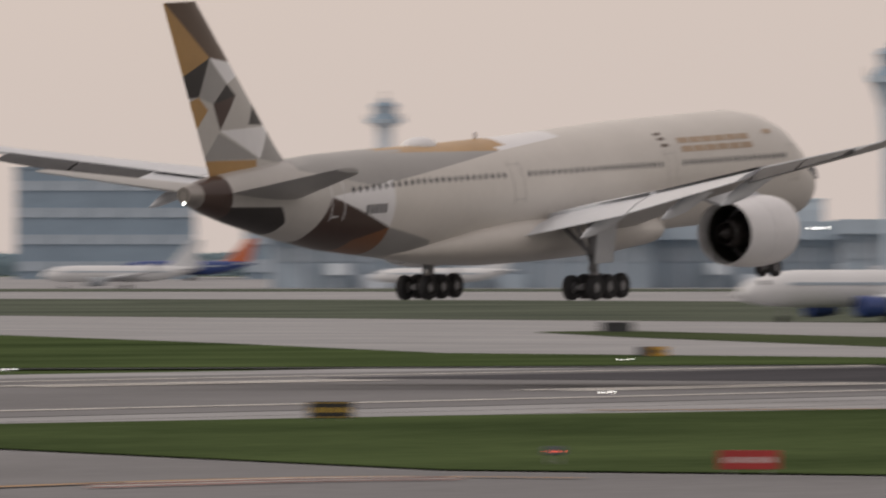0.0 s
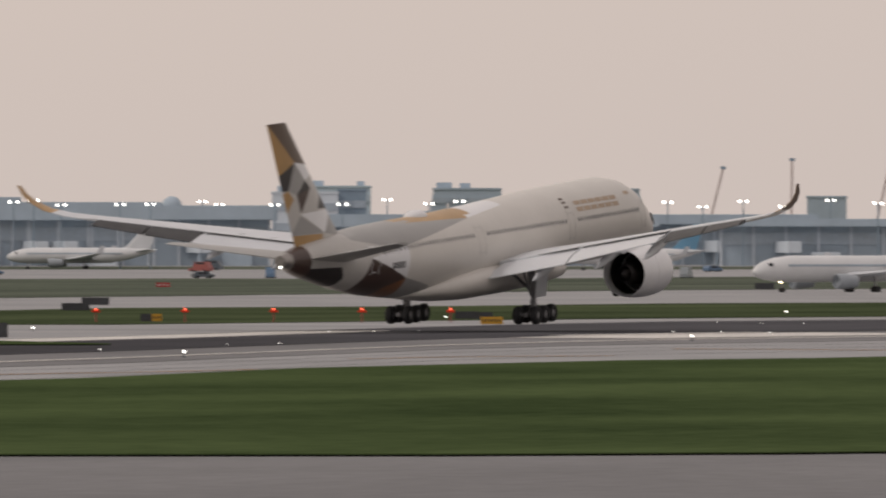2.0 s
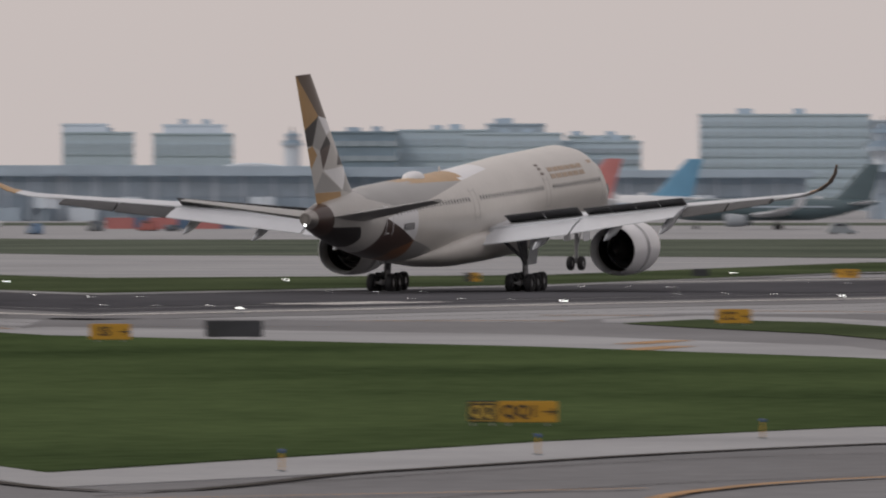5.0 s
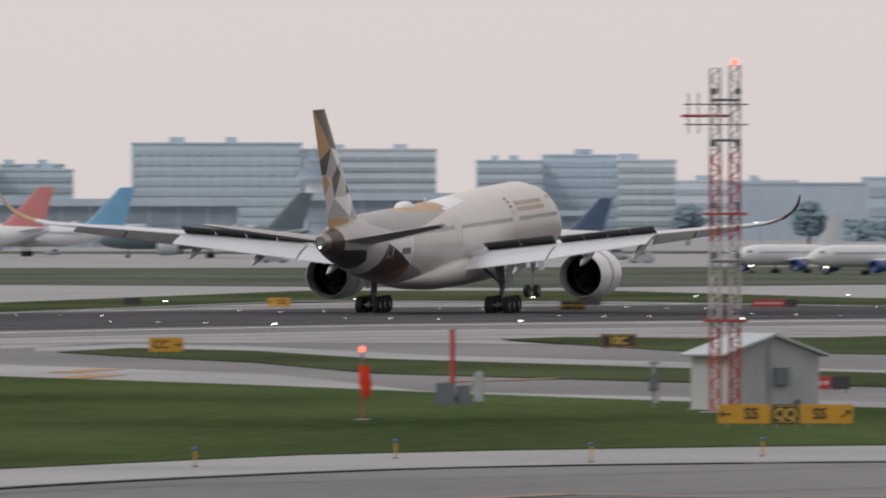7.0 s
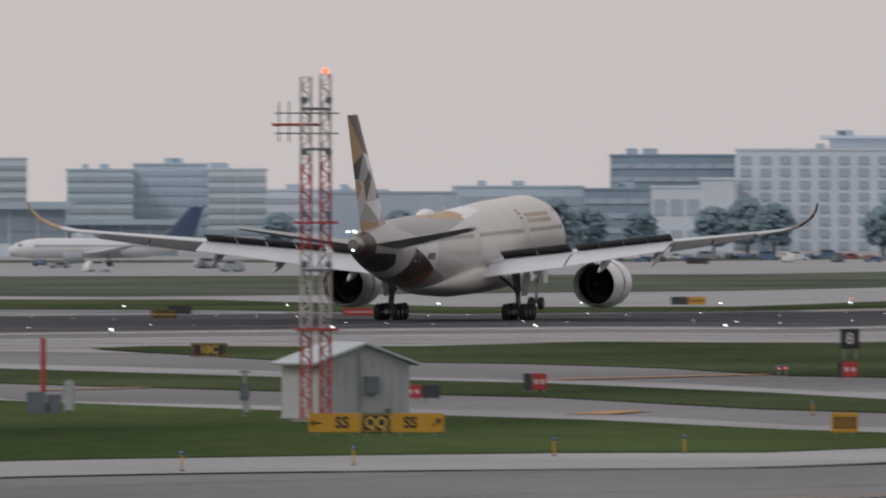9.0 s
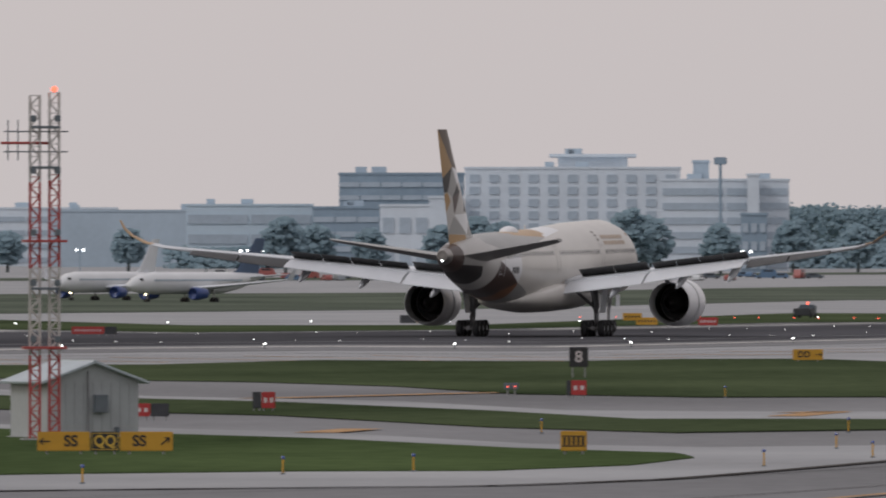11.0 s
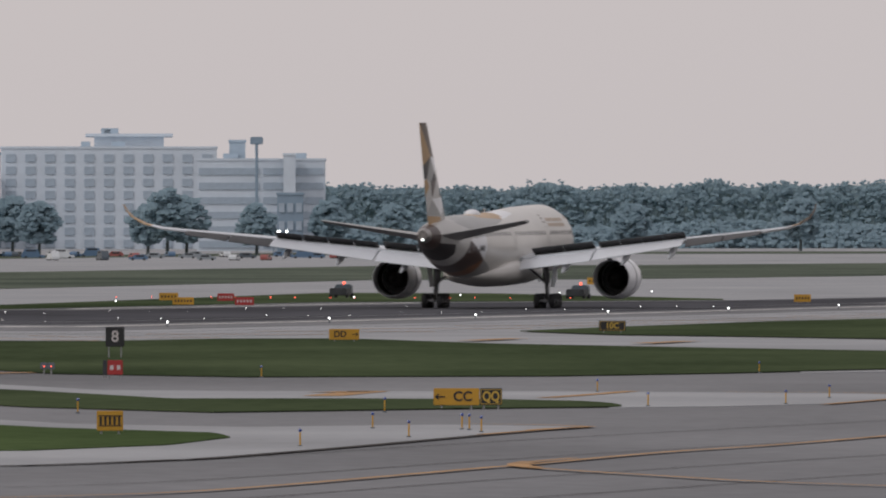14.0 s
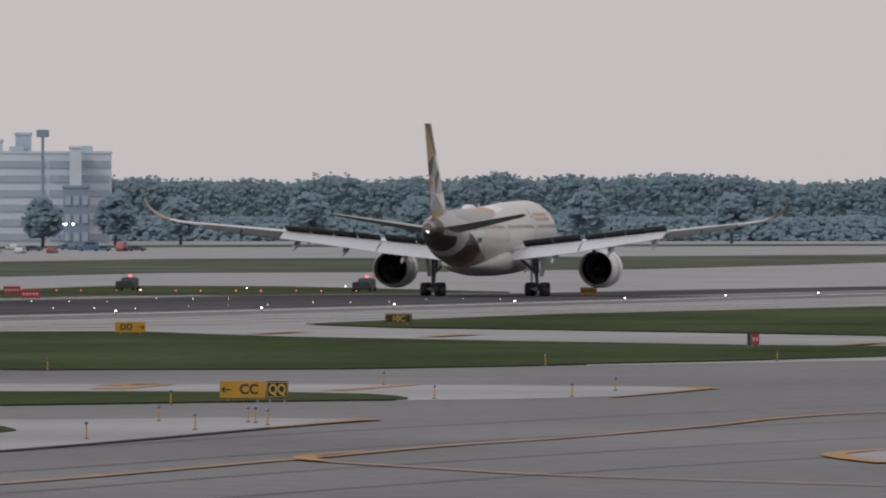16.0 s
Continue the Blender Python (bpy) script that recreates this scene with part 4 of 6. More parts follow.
JETS = [
    (-16.1, 1704.9, -118, 1.18, 'white', 'blue', 'white narrow-body jet with blue engines waiting on the taxiway'),
    (-11.71, 2007.2, -125, 0.98, 'navy', 'grey', 'white narrow-body jet taxiing with its nose light on'),
    (-19.311, 3273.7, -95, 1.0, 'white', 'grey', 'white jet parked before the terminal'),
    (-19.042, 3770, -80, 1.0, 'orange', 'blue', 'blue jet with an orange tail parked'),
    (-15.953, 2955.9, -20, 0.95, 'azure', 'grey', 'white jet with an azure tail at the ramp'),
    (-12.637, 3063.6, -115, 0.9, 'azure', 'grey', 'small white jet parked with an azure tail'),
    (-14.587, 3481.2, -100, 0.95, 'azure', 'grey', 'white jet with an azure tail parked at its gate'),
    (-15.125, 3551.4, -70, 1.0, 'white', 'grey', 'white jet parked at its gate'),
    (-6.02, 2850.0, -85, 1.3, 'red', 'grey', 'white jet with a red tail at the terminal'),
    (-5.66, 3000.0, -82, 1.3, 'azure', 'grey', 'white jet with an azure tail at the terminal'),
    (-4.9, 2920.0, -85, 1.2, 'green', 'grey', 'dark jet with a green tail at the terminal'),
    (-3.62, 2950.0, -88, 1.1, 'navy', 'grey', 'white jet with a navy tail at the terminal'),
    (-2.484, 2178.9, -150, 0.85, 'white', 'blue', 'white jet taxiing with its landing lights on'),
    (-2.12, 2086.7, -140, 0.85, 'navy', 'blue', 'white jet with blue engines taxiing with its light on'),
    (-14.919, 3118.5, -85, 0.9, 'white', 'grey', 'white jet parked on the far apron'),
    (-17.983, 3262.8, -80, 0.9, 'white', 'grey', 'white jet parked on the far apron'),
    (-14.784, 3897.1, -80, 0.85, 'azure', 'grey', 'white jet parked on the far apron'),
]
SOCK = (-4.248, 461.4)
HUT = (-2.623, 487.9)
MAST = (-2.756, 480.3)
RED_POLE = (-3.874, 502.6)
POST = (-3.041, 494.1)


# ---- things on and round the airfield ----
YELLOW_FACE = shader("yellow_sign_face", (0.5, 0.27, 0.02), 0.45, vary=0.12, size=0.8)
BLACK_FACE = shader("black_sign_face", (0.018, 0.018, 0.02), 0.5, vary=0.2, size=0.8)
RED_FACE = shader("red_sign_face", (0.36, 0.03, 0.028), 0.45, vary=0.15, size=0.8)
SIGN_BACK = shader("dark_sign_back", (0.035, 0.037, 0.042), 0.6, vary=0.3, size=0.6)
SIGN_LEG = shader("galvanised_leg", (0.3, 0.3, 0.3), 0.5, 0.5, vary=0.2, size=0.3)
LEGEND_WHITE = shader("white_legend", (0.55, 0.5, 0.49), 0.5, vary=0.1, size=0.3)
LEGEND_YELLOW = shader("yellow_legend", (0.55, 0.36, 0.05), 0.5, vary=0.1, size=0.3)
ORANGE = shader("orange_fabric", (0.62, 0.06, 0.03), 0.8, vary=0.15, size=0.5)
RED_PAINT = shader("red_mast_paint", (0.36, 0.05, 0.045), 0.5, vary=0.2, size=0.6)
MAST_WHITE = shader("pale_mast_paint", (0.5, 0.47, 0.45), 0.5, vary=0.2, size=0.6)
HUT_WALL = shader("pale_grey_cladding", (0.36, 0.38, 0.39), 0.6, vary=0.12, size=1.5)
HUT_ROOF = shader("grey_metal_roof", (0.42, 0.47, 0.5), 0.5, 0.2, vary=0.12, size=1.5)
CABINET = shader("dark_grey_cabinet", (0.12, 0.14, 0.16), 0.5, vary=0.2, size=0.6)
RED_GLOW = shader("red_lamp", (0.6, 0.05, 0.03), glow=(1, 0.12, 0.06), strength=2.6)
WHITE_GLOW = shader("white_lamp", (0.9, 0.9, 0.9), glow=(1, 0.96, 0.88), strength=5)
WARM_GLOW = shader("warm_lamp", (0.9, 0.8, 0.6), glow=(1, 0.8, 0.45), strength=9)
BLUE_GLASS = shader("blue_lamp_glass", (0.03, 0.06, 0.25), 0.2)
# distance haze is put into the wall, glass and steel colours below
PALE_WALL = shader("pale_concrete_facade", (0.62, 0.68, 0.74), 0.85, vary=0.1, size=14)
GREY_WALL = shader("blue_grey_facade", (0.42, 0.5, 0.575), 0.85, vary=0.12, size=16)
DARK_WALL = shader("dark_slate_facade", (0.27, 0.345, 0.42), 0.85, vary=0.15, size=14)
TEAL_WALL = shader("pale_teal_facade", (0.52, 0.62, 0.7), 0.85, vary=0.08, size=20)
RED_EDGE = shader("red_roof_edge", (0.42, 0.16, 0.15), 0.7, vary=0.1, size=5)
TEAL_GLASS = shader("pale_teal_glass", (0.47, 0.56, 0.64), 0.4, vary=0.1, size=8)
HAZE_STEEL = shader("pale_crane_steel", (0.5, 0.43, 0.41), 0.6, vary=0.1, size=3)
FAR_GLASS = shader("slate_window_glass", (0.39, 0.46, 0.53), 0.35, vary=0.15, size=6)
CAR_PAINTS = [shader("car_paint_" + n, c, 0.35, vary=0.05, size=2) for n, c in (("white", (0.6, 0.62, 0.63)), ("grey", (0.25, 0.28, 0.3)), ("dark", (0.08, 0.1, 0.12)), ("red", (0.3, 0.09, 0.08)), ("blue", (0.1, 0.17, 0.27)))]
# haze is put into the leaf colour, far paler and bluer than foliage
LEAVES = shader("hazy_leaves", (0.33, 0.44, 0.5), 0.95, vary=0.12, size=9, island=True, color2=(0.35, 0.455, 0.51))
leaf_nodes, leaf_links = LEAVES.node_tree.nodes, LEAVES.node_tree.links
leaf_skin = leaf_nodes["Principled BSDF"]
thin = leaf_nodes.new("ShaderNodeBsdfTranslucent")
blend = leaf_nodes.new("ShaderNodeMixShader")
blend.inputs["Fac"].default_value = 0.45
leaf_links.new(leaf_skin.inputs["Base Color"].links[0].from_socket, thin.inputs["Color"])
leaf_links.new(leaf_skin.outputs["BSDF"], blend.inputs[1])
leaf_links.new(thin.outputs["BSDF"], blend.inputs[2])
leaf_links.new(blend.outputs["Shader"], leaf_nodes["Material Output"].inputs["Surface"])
BARK = shader("grey_bark", (0.12, 0.14, 0.14), 0.95, vary=0.3, size=1)
# red and azure tails are lightened, with haze put into their paint
TAILS = {"white": shader("white_tail_paint", (0.62, 0.64, 0.66), 0.35, vary=0.05, size=3), "navy": shader("navy_tail_paint", (0.045, 0.08, 0.15), 0.4, vary=0.1, size=3),
         "orange": shader("orange_tail_paint", (0.5, 0.13, 0.05), 0.4, vary=0.1, size=3), "azure": shader("azure_tail_paint", (0.14, 0.32, 0.48), 0.4, vary=0.1, size=3),
         "red": shader("red_tail_paint", (0.5, 0.19, 0.18), 0.4, vary=0.1, size=3), "green": shader("green_tail_paint", (0.085, 0.125, 0.14), 0.4, vary=0.1, size=3),
         "blue": shader("blue_cowl_paint", (0.03, 0.06, 0.2), 0.35, vary=0.1, size=2), "grey": shader("grey_cowl_paint", (0.3, 0.33, 0.36), 0.35, vary=0.1, size=2)}
JET_WHITE = shader("far_white_paint", (0.66, 0.67, 0.68), 0.35, vary=0.06, size=4)


def facing(turn, d, lift=0.0, extra=0.0):
    """A pose on the ground at a bearing and distance, its front towards the deck."""
    p = spot(turn, d, lift)
    return pose(p.x, p.y, p.z, 0, 0, -turn + extra)


def letters(text, size):
    """The mesh of a line of lettering in the built-in font, standing upright."""
    cu = bpy.data.curves.new("legend", 'FONT')
    cu.body, cu.size, cu.align_x, cu.align_y = text, size, 'CENTER', 'CENTER'
    cu.extrude, cu.offset = 0.008, 0.012
    ob = bpy.data.objects.new("legend", cu)
    scene.collection.objects.link(ob)
    me = bpy.data.meshes.new_from_object(ob.evaluated_get(bpy.context.evaluated_depsgraph_get()))
    bpy.data.objects.remove(ob)
    me.transform(Matrix.Rotation(radians(90), 4, 'X'))
    return me


def add_arrow(bm, x, z, s, turn):
    m = Matrix.Translation((x, 0, z)) @ Matrix.Rotation(radians(-turn), 4, 'Y')
    add_box(bm, 0, 0, 0, s, 0.016, s * 0.13, m)
    for k in (1, -1):
        add_box(bm, 0, 0, 0, s * 0.5, 0.016, s * 0.13, m @ Matrix.Translation((s * 0.36, 0, k * s * 0.13)) @ Matrix.Rotation(radians(k * 42), 4, 'Y'))


def build_sign(turn, d, h, panels):
    words = " ".join(t.strip("<>/|") for _, t, _ in panels if t.strip("<>/|"))
    first = next((c for c, t, _ in panels if t), panels[0][0])
    what = {"y": "yellow taxiway guidance sign", "b": "black taxiway location sign", "r": "red runway holding sign", "k": "dark back of a taxiway sign",
            "d": "black runway distance sign", "s": "yellow sign with black bars"}[first]
    leg = 0.62 if first == "d" else 0.16
    sign = empty("airfield_sign", facing(turn, d, 0.1), what + (" lettered " + words if words else "") + " standing in the grass", "sign", "airfield signs")
    total = sum(w for _, _, w in panels)
    x = -total / 2
    for c, text, w in panels:
        mat = {"y": YELLOW_FACE, "b": BLACK_FACE, "r": RED_FACE, "k": SIGN_BACK, "d": BLACK_FACE, "s": YELLOW_FACE}[c]
        face = boxed("panel", (w - 0.02, 0.18, h), mat, sign, pose(x + w / 2, 0, leg + h / 2), 0.02)
        ink = {"y": BLACK_FACE, "b": LEGEND_YELLOW, "r": LEGEND_WHITE, "d": LEGEND_WHITE}.get(c, BLACK_FACE)
        body = text.strip("<>/|")
        arrow = next((a for a in text if a in "<>/"), None)
        room = w - (h * 0.75 if arrow else 0)
        off = 0.0 if not arrow else (h * 0.37 if arrow == "<" else -h * 0.37)
        if body:
            me = letters(body, h * 0.8)
            me.materials.append(ink)
            ob = new("legend", me)
            ob.parent = face
            wide = max(v.co.x for v in me.vertices) - min(v.co.x for v in me.vertices)
            ob.matrix_basis = pose(off, -0.098, 0) @ Matrix.Diagonal((min(1.0, room * 0.74 / wide), 1, 1, 1))
        if arrow:
            bm = bmesh.new()
            add_arrow(bm, (-1 if arrow == "<" else 1) * (w / 2 - h * 0.42), 0, h * 0.55, {"<": 180, ">": 0, "/": 40}[arrow])
            part("arrow", bm, ink, face, "", pose(0, -0.098, 0))
        if text == "|":
            n = max(2, round(w / (h * 0.5)))
            for i in range(n):
                boxed("legend_bar", (w * 0.45 / n, 0.012, h * 0.3), ink, face, pose(w * (i + 0.5) / n * 0.86 - w * 0.43, -0.096, 0))
        if c == "s":
            for i in range(5):
                boxed("stripe", (w * 0.085, 0.012, h * 0.42), BLACK_FACE, face, pose(w * (i - 2) * 0.17, -0.096, 0))
            for k in (1, -1):
                boxed("stripe", (w * 0.86, 0.012, h * 0.05), BLACK_FACE, face, pose(0, -0.096, k * h * 0.25))
        if c == "b":
            for k in (1, -1):
                boxed("border", (w * 0.9, 0.012, h * 0.035), LEGEND_YELLOW, face, pose(0, -0.096, k * h * 0.42))
                boxed("border", (h * 0.035, 0.012, h * 0.84), LEGEND_YELLOW, face, pose(k * w * 0.45, -0.096, 0))
        for k in (-0.32, 0.32):
            boxed("leg", (0.07, 0.07, leg + 0.05), SIGN_LEG, sign, pose(x + w / 2 + k * w, 0, leg / 2 - 0.02))
        x += w


for turn, d, h, panels in SIGNS:
    build_sign(turn, d, h, panels)


# ---- windsock, equipment, hut and mast beside the near taxiway ----
def build_windsock():
    ob = empty("windsock", facing(*SOCK, 0.1), "limp orange windsock on a red pole with a red lamp", "windsock")
    rod("pole", (0, 0, 0), (0, 0, 2.3), 0.035, RED_PAINT, ob, k=10)
    bm = bmesh.new()
    add_turn(bm, [(0, 0.2), (-0.25, 0.22), (-0.6, 0.19), (-0.95, 0.14), (-1.05, 0.1)], 14)
    for v in bm.verts:
        v.co = Vector((v.co.x * (1 + 0.2 * math.sin(v.co.y * 7)) + 0.06 - v.co.y * 0.08, v.co.z * 0.7, 1.85 + v.co.y))
    smooth(part("sock", bm, ORANGE, ob, "limp faded orange fabric sock"), 60)
    bm = bmesh.new()
    bmesh.ops.create_uvsphere(bm, u_segments=12, v_segments=8, radius=0.1, matrix=Matrix.Translation((0, 0, 2.42)))
    part("lamp", bm, RED_GLOW, ob, "lit red obstruction lamp")
    boxed("bracket", (0.22, 0.08, 0.08), CABINET, ob, pose(0, 0, 2.1))
    boxed("footing", (0.5, 0.5, 0.12), CONCRETE, ob, pose(0, 0, 0.03))


def build_equipment():
    ob = empty("monitor_antenna", facing(*RED_POLE, 0.1), "red antenna pole rising from grey equipment boxes", "antenna")
    rod("pole", (0, 0, 0.6), (0, 0, 2.8), 0.1, RED_PAINT, ob, k=10)
    boxed("cabinet", (0.7, 0.6, 0.85), CABINET, ob, pose(-0.25, 0, 0.42), 0.03, "dark grey cabinet")
    boxed("cabinet", (0.5, 0.5, 0.75), CABINET, ob, pose(0.4, 0.1, 0.38), 0.03, "dark grey cabinet")
    boxed("cabinet", (0.35, 0.3, 1.1), HUT_WALL, ob, pose(0.95, -0.1, 0.7), 0.03, "pale grey meter box")
    rod("post", (0.95, 0, 0), (0.95, 0, 1.3), 0.05, STEEL, ob)
    rod("conduit", (-0.1, 0.2, 0), (0.8, 0.2, 0.9), 0.04, STEEL, ob)
    ob = empty("instrument_post", facing(*POST, 0.1), "grey instrument post with a small dark box", "post")
    rod("post", (0, 0, 0), (0, 0, 1.7), 0.06, STEEL, ob)
    boxed("box", (0.36, 0.3, 0.6), CABINET, ob, pose(0, 0, 0.95), 0.03)
    boxed("crossbar", (0.4, 0.06, 0.06), STEEL, ob, pose(0, 0, 1.65))
    boxed("bracket", (0.18, 0.12, 0.4), HUT_WALL, ob, pose(0.1, -0.1, 0.4), 0.02)


def build_hut():
    ob = empty("equipment_hut", facing(*HUT, 0.1, 24), "pale grey metal-clad equipment hut with a shallow pitched roof", "hut")
    w, dp, h = 3.5, 3.2, 2.05
    bm = bmesh.new()
    prof = [(-w / 2, 0), (w / 2, 0), (w / 2, h), (0, h + 0.62), (-w / 2, h)]
    ring_loft(bm, [[Vector((x, -dp / 2, z)) for x, z in prof], [Vector((x, dp / 2, z)) for x, z in prof]])
    part("wall", bm, HUT_WALL, ob)
    for s in (1, -1):
        slope = math.atan2(0.62, w / 2)
        boxed("roof_slope", (w / 2 + 0.55, dp + 0.5, 0.09), HUT_ROOF, ob, pose(s * (w / 4 + 0.13), 0, h + 0.31, 0, s * math.degrees(slope), 0), 0.015)
    for i in range(9):
        boxed("cladding_rib", (0.03, 0.02, h - 0.1), HUT_WALL, ob, pose(-w / 2 + 0.35 + i * 0.35, -dp / 2 - 0.012, h / 2))
    boxed("meter_box", (0.5, 0.22, 0.62), CABINET, ob, pose(0.25, -dp / 2 - 0.12, 1.25), 0.02, "grey wall box")
    boxed("meter_box", (0.16, 0.12, 0.25), CABINET, ob, pose(0.9, -dp / 2 - 0.07, 0.3), 0.02)
    boxed("air_unit", (0.3, 0.6, 0.75), CABINET, ob, pose(w / 2 + 0.16, -0.4, 1.0), 0.03, "dark wall air unit")
    boxed("vent", (0.08, 0.5, 0.4), CABINET, ob, pose(w / 2 + 0.05, 0.6, 1.55), 0.02)
    rod("conduit", (-0.2, -dp / 2 - 0.04, 0), (-0.2, -dp / 2 - 0.04, 2.4), 0.03, STEEL, ob)
    boxed("plinth", (w + 0.2, dp + 0.2, 0.14), CONCRETE, ob, pose(0, 0, 0.02))


def build_mast():
    ob = empty("lattice_mast", facing(*MAST, 0.1, 8), "twin red-and-white lattice mast with antennas and a lit lamp", "mast")
    tall = 12.0
    n = 34
    for x0, top in ((-0.26, tall), (0.42, tall + 0.1)):
        w = 0.17
        for dx, dy in ((-w, -w), (w, -w), (w, w), (-w, w)):
            for i in range(4):
                z0, z1 = top * i / 4, top * (i + 1) / 4
                rod("leg", (x0 + dx, dy, z0), (x0 + dx, dy, z1), 0.024, MAST_WHITE if i % 2 else RED_PAINT, ob, k=5)
        for i in range(n):
            z0, z1 = top * i / n, top * (i + 1) / n
            s = 1 if i % 2 else -1
            mat = MAST_WHITE if int(z0 / top * 4) % 2 else RED_PAINT
            for y in (-w, w):
                rod("lattice_bar", (x0 - s * w, y, z0), (x0 + s * w, y, z1), 0.016, mat, ob, k=4)
            rod("lattice_bar", (x0 - w, -w, z1), (x0 + w, -w, z1), 0.016, mat, ob, k=4)
    for z, red in ((3.25, 1), (6.95, 1), (5.3, 0), (9.5, 0), (10.9, 0)):
        boxed("platform", (1.5 if red else 1.0, 0.7, 0.09), RED_PAINT if red else CABINET, ob, pose(0.08, 0, z), 0.01)
    for z in (7.25, 3.55, 5.5, 9.4, 11.2):
        for x in (-0.35, 0.5):
            boxed("junction_box", (0.2, 0.2, 0.22), CABINET, ob, pose(x, -0.25, z), 0.02)
    rod("antenna_boom", (-1.45, 0, 10.35), (0.2, 0, 10.35), 0.05, RED_PAINT, ob, "red antenna boom")
    for z in (10.05, 10.75):
        rod("antenna_bar", (-1.35, 0, z), (0.9, 0, z), 0.025, CABINET, ob)
    for x in (-1.2, -0.85):
        rod("dipole", (x, 0, 9.75), (x, 0, 11.15), 0.022, CABINET, ob)
    bm = bmesh.new()
    bmesh.ops.create_uvsphere(bm, u_segments=12, v_segments=8, radius=0.11, matrix=Matrix.Translation((0.42, 0, tall + 0.22)))
    part("lamp", bm, RED_GLOW, ob, "lit red obstruction lamp")
    boxed("footing", (1.6, 0.9, 0.16), CONCRETE, ob, pose(0.08, 0, 0.03))


build_windsock()
build_equipment()
build_hut()
build_mast()


# ---- lights ----
def ball(r, k=8):
    bm = bmesh.new()
    bmesh.ops.create_uvsphere(bm, u_segments=k, v_segments=max(4, k // 2), radius=r, matrix=Matrix.Translation((0, 0, r)))
    return bm


def light_stub(name, place, glow, r, label, group, post=0.0, post_mat=None):
    ob = empty(name, Matrix.Translation(place), label, "light", group)
    if post:
        rod("post", (0, 0, 0), (0, 0, post), 0.03, post_mat or YELLOW_FACE, ob, k=6)
    part("lens", ball(r), glow, ob, "", Matrix.Translation((0, 0, post)))
    boxed("base", (r * 2.4, r * 2.4, 0.06), CABINET, ob, pose(0, 0, 0.0))
    return ob


stub = light_stub("runway_edge_light", site(330, 219, 0.12), WHITE_GLOW, 0.07, "lit white runway edge light", "runway edge lights", 0.25, CABINET)
for i in range(1, 32):
    copy_thing(stub, Matrix.Translation(site(330 + 62 * i, 219, 0.12)))
for i in range(24):
    copy_thing(stub, Matrix.Translation(site(330 + 62 * i, 300, 0.12)))
flat_lamp = light_stub("touchdown_light", site(420, 240, 0.13), WHITE_GLOW, 0.035, "small white light set flush in the runway", "touchdown zone lights")
for i in range(17):
    for q in (236, 239.5, 243, 262, 265.5, 269):
        if i or q != 236:
            copy_thing(flat_lamp, Matrix.Translation(site(440 + 61 * i, q, 0.13)))
blue = light_stub("taxiway_edge_light", spot(0.23, 420.7, 0.12), BLUE_GLASS, 0.06, "blue-capped taxiway edge light on a thin stem", "taxiway edge lights", 0.42)
for b, d in ((0.68, 439.7), (0.53, 460.5), (0.9, 457.8), (0.93, 456.5), (0.98, 451.2), (1.67, 522.4), (2.24, 529.5), (2.42, 550.1), (1.46, 572.3), (0.07, 632.9), (3.09, 676.9), (2.13, 654.2), (0.58, 504.8),
             (-0.69, 501.5), (-1.76, 404.9), (-1.22, 410), (-6.93, 324), (-5.87, 345.5), (-4.94, 370.2), (-4.11, 384), (-3.3, 378), (-2.59, 388)):
    copy_thing(blue, Matrix.Translation(spot(b, d, 0.13)))
for b, d in ((-0.83, 640.0), (-0.8, 640.0), (-17.54, 446.0), (-17.5, 446.0)):
    guard = empty("guard_light", facing(b, d, 0.16), "lit amber runway guard lamp on a dark box", "light", "runway guard lights")
    boxed("housing", (0.34, 0.22, 0.3), CABINET, guard, pose(0, 0, 0.42), 0.03)
    rod("post", (0, 0, 0), (0, 0, 0.3), 0.04, SIGN_LEG, guard)
    part("lens", ball(0.035), RED_GLOW, guard, "lit amber lens", pose(0, -0.12, 0.36))
red = light_stub("red_ground_light", site(1565, 276, 0.13), RED_GLOW, 0.065, "lit red light set in the pavement", "red ground lights", 0.2, CABINET)
for i in range(1, 16):
    copy_thing(red, Matrix.Translation(site(1565 - (i % 2) * 3, 276 + 3.2 * i, 0.13)))
stand = empty("approach_light", facing(-14.491, 1165.3, 0.1), "red-topped light stand beside the runway", "light", "approach light stands")
rod("post", (0, 0, 0), (0, 0, 1.0), 0.05, RED_PAINT, stand)
boxed("lamp_housing", (0.7, 0.2, 0.22), ORANGE, stand, pose(0, 0, 1.05), 0.04)
part("lens", ball(0.1), RED_GLOW, stand, "", pose(0, -0.1, 1.12))
for turn in (-14.124, -13.759, -13.392, -14.86, -13.02):
    copy_thing(stand, facing(turn, 1165.3, 0.1))
for turn, d in ((0.4, 1500.0), (1.38, 1470.0)):
    truck = empty("service_truck", facing(turn, d, 0.0, 80), "dark low service pickup with a red beacon", "pickup truck", "service trucks")
    boxed("body", (3.2, 1.9, 0.8), SIGN_BACK, truck, pose(-0.5, 0, 0.85), 0.1)
    boxed("cab", (1.4, 1.8, 1.2), CAR_PAINTS[2], truck, pose(1.7, 0, 1.05), 0.15)
    for x in (-1.4, 1.6):
        for y in (-1, 1):
            bm = bmesh.new()
            add_turn(bm, [(-0.12, 0.02), (-0.12, 0.38), (0.12, 0.38), (0.12, 0.02)], 14)
            part("wheel", bm, TYRE, truck, "", pose(x, y * 0.9, 0.38))
    part("beacon", ball(0.16), RED_GLOW, truck, "lit red beacon", pose(1.7, 0, 1.65))

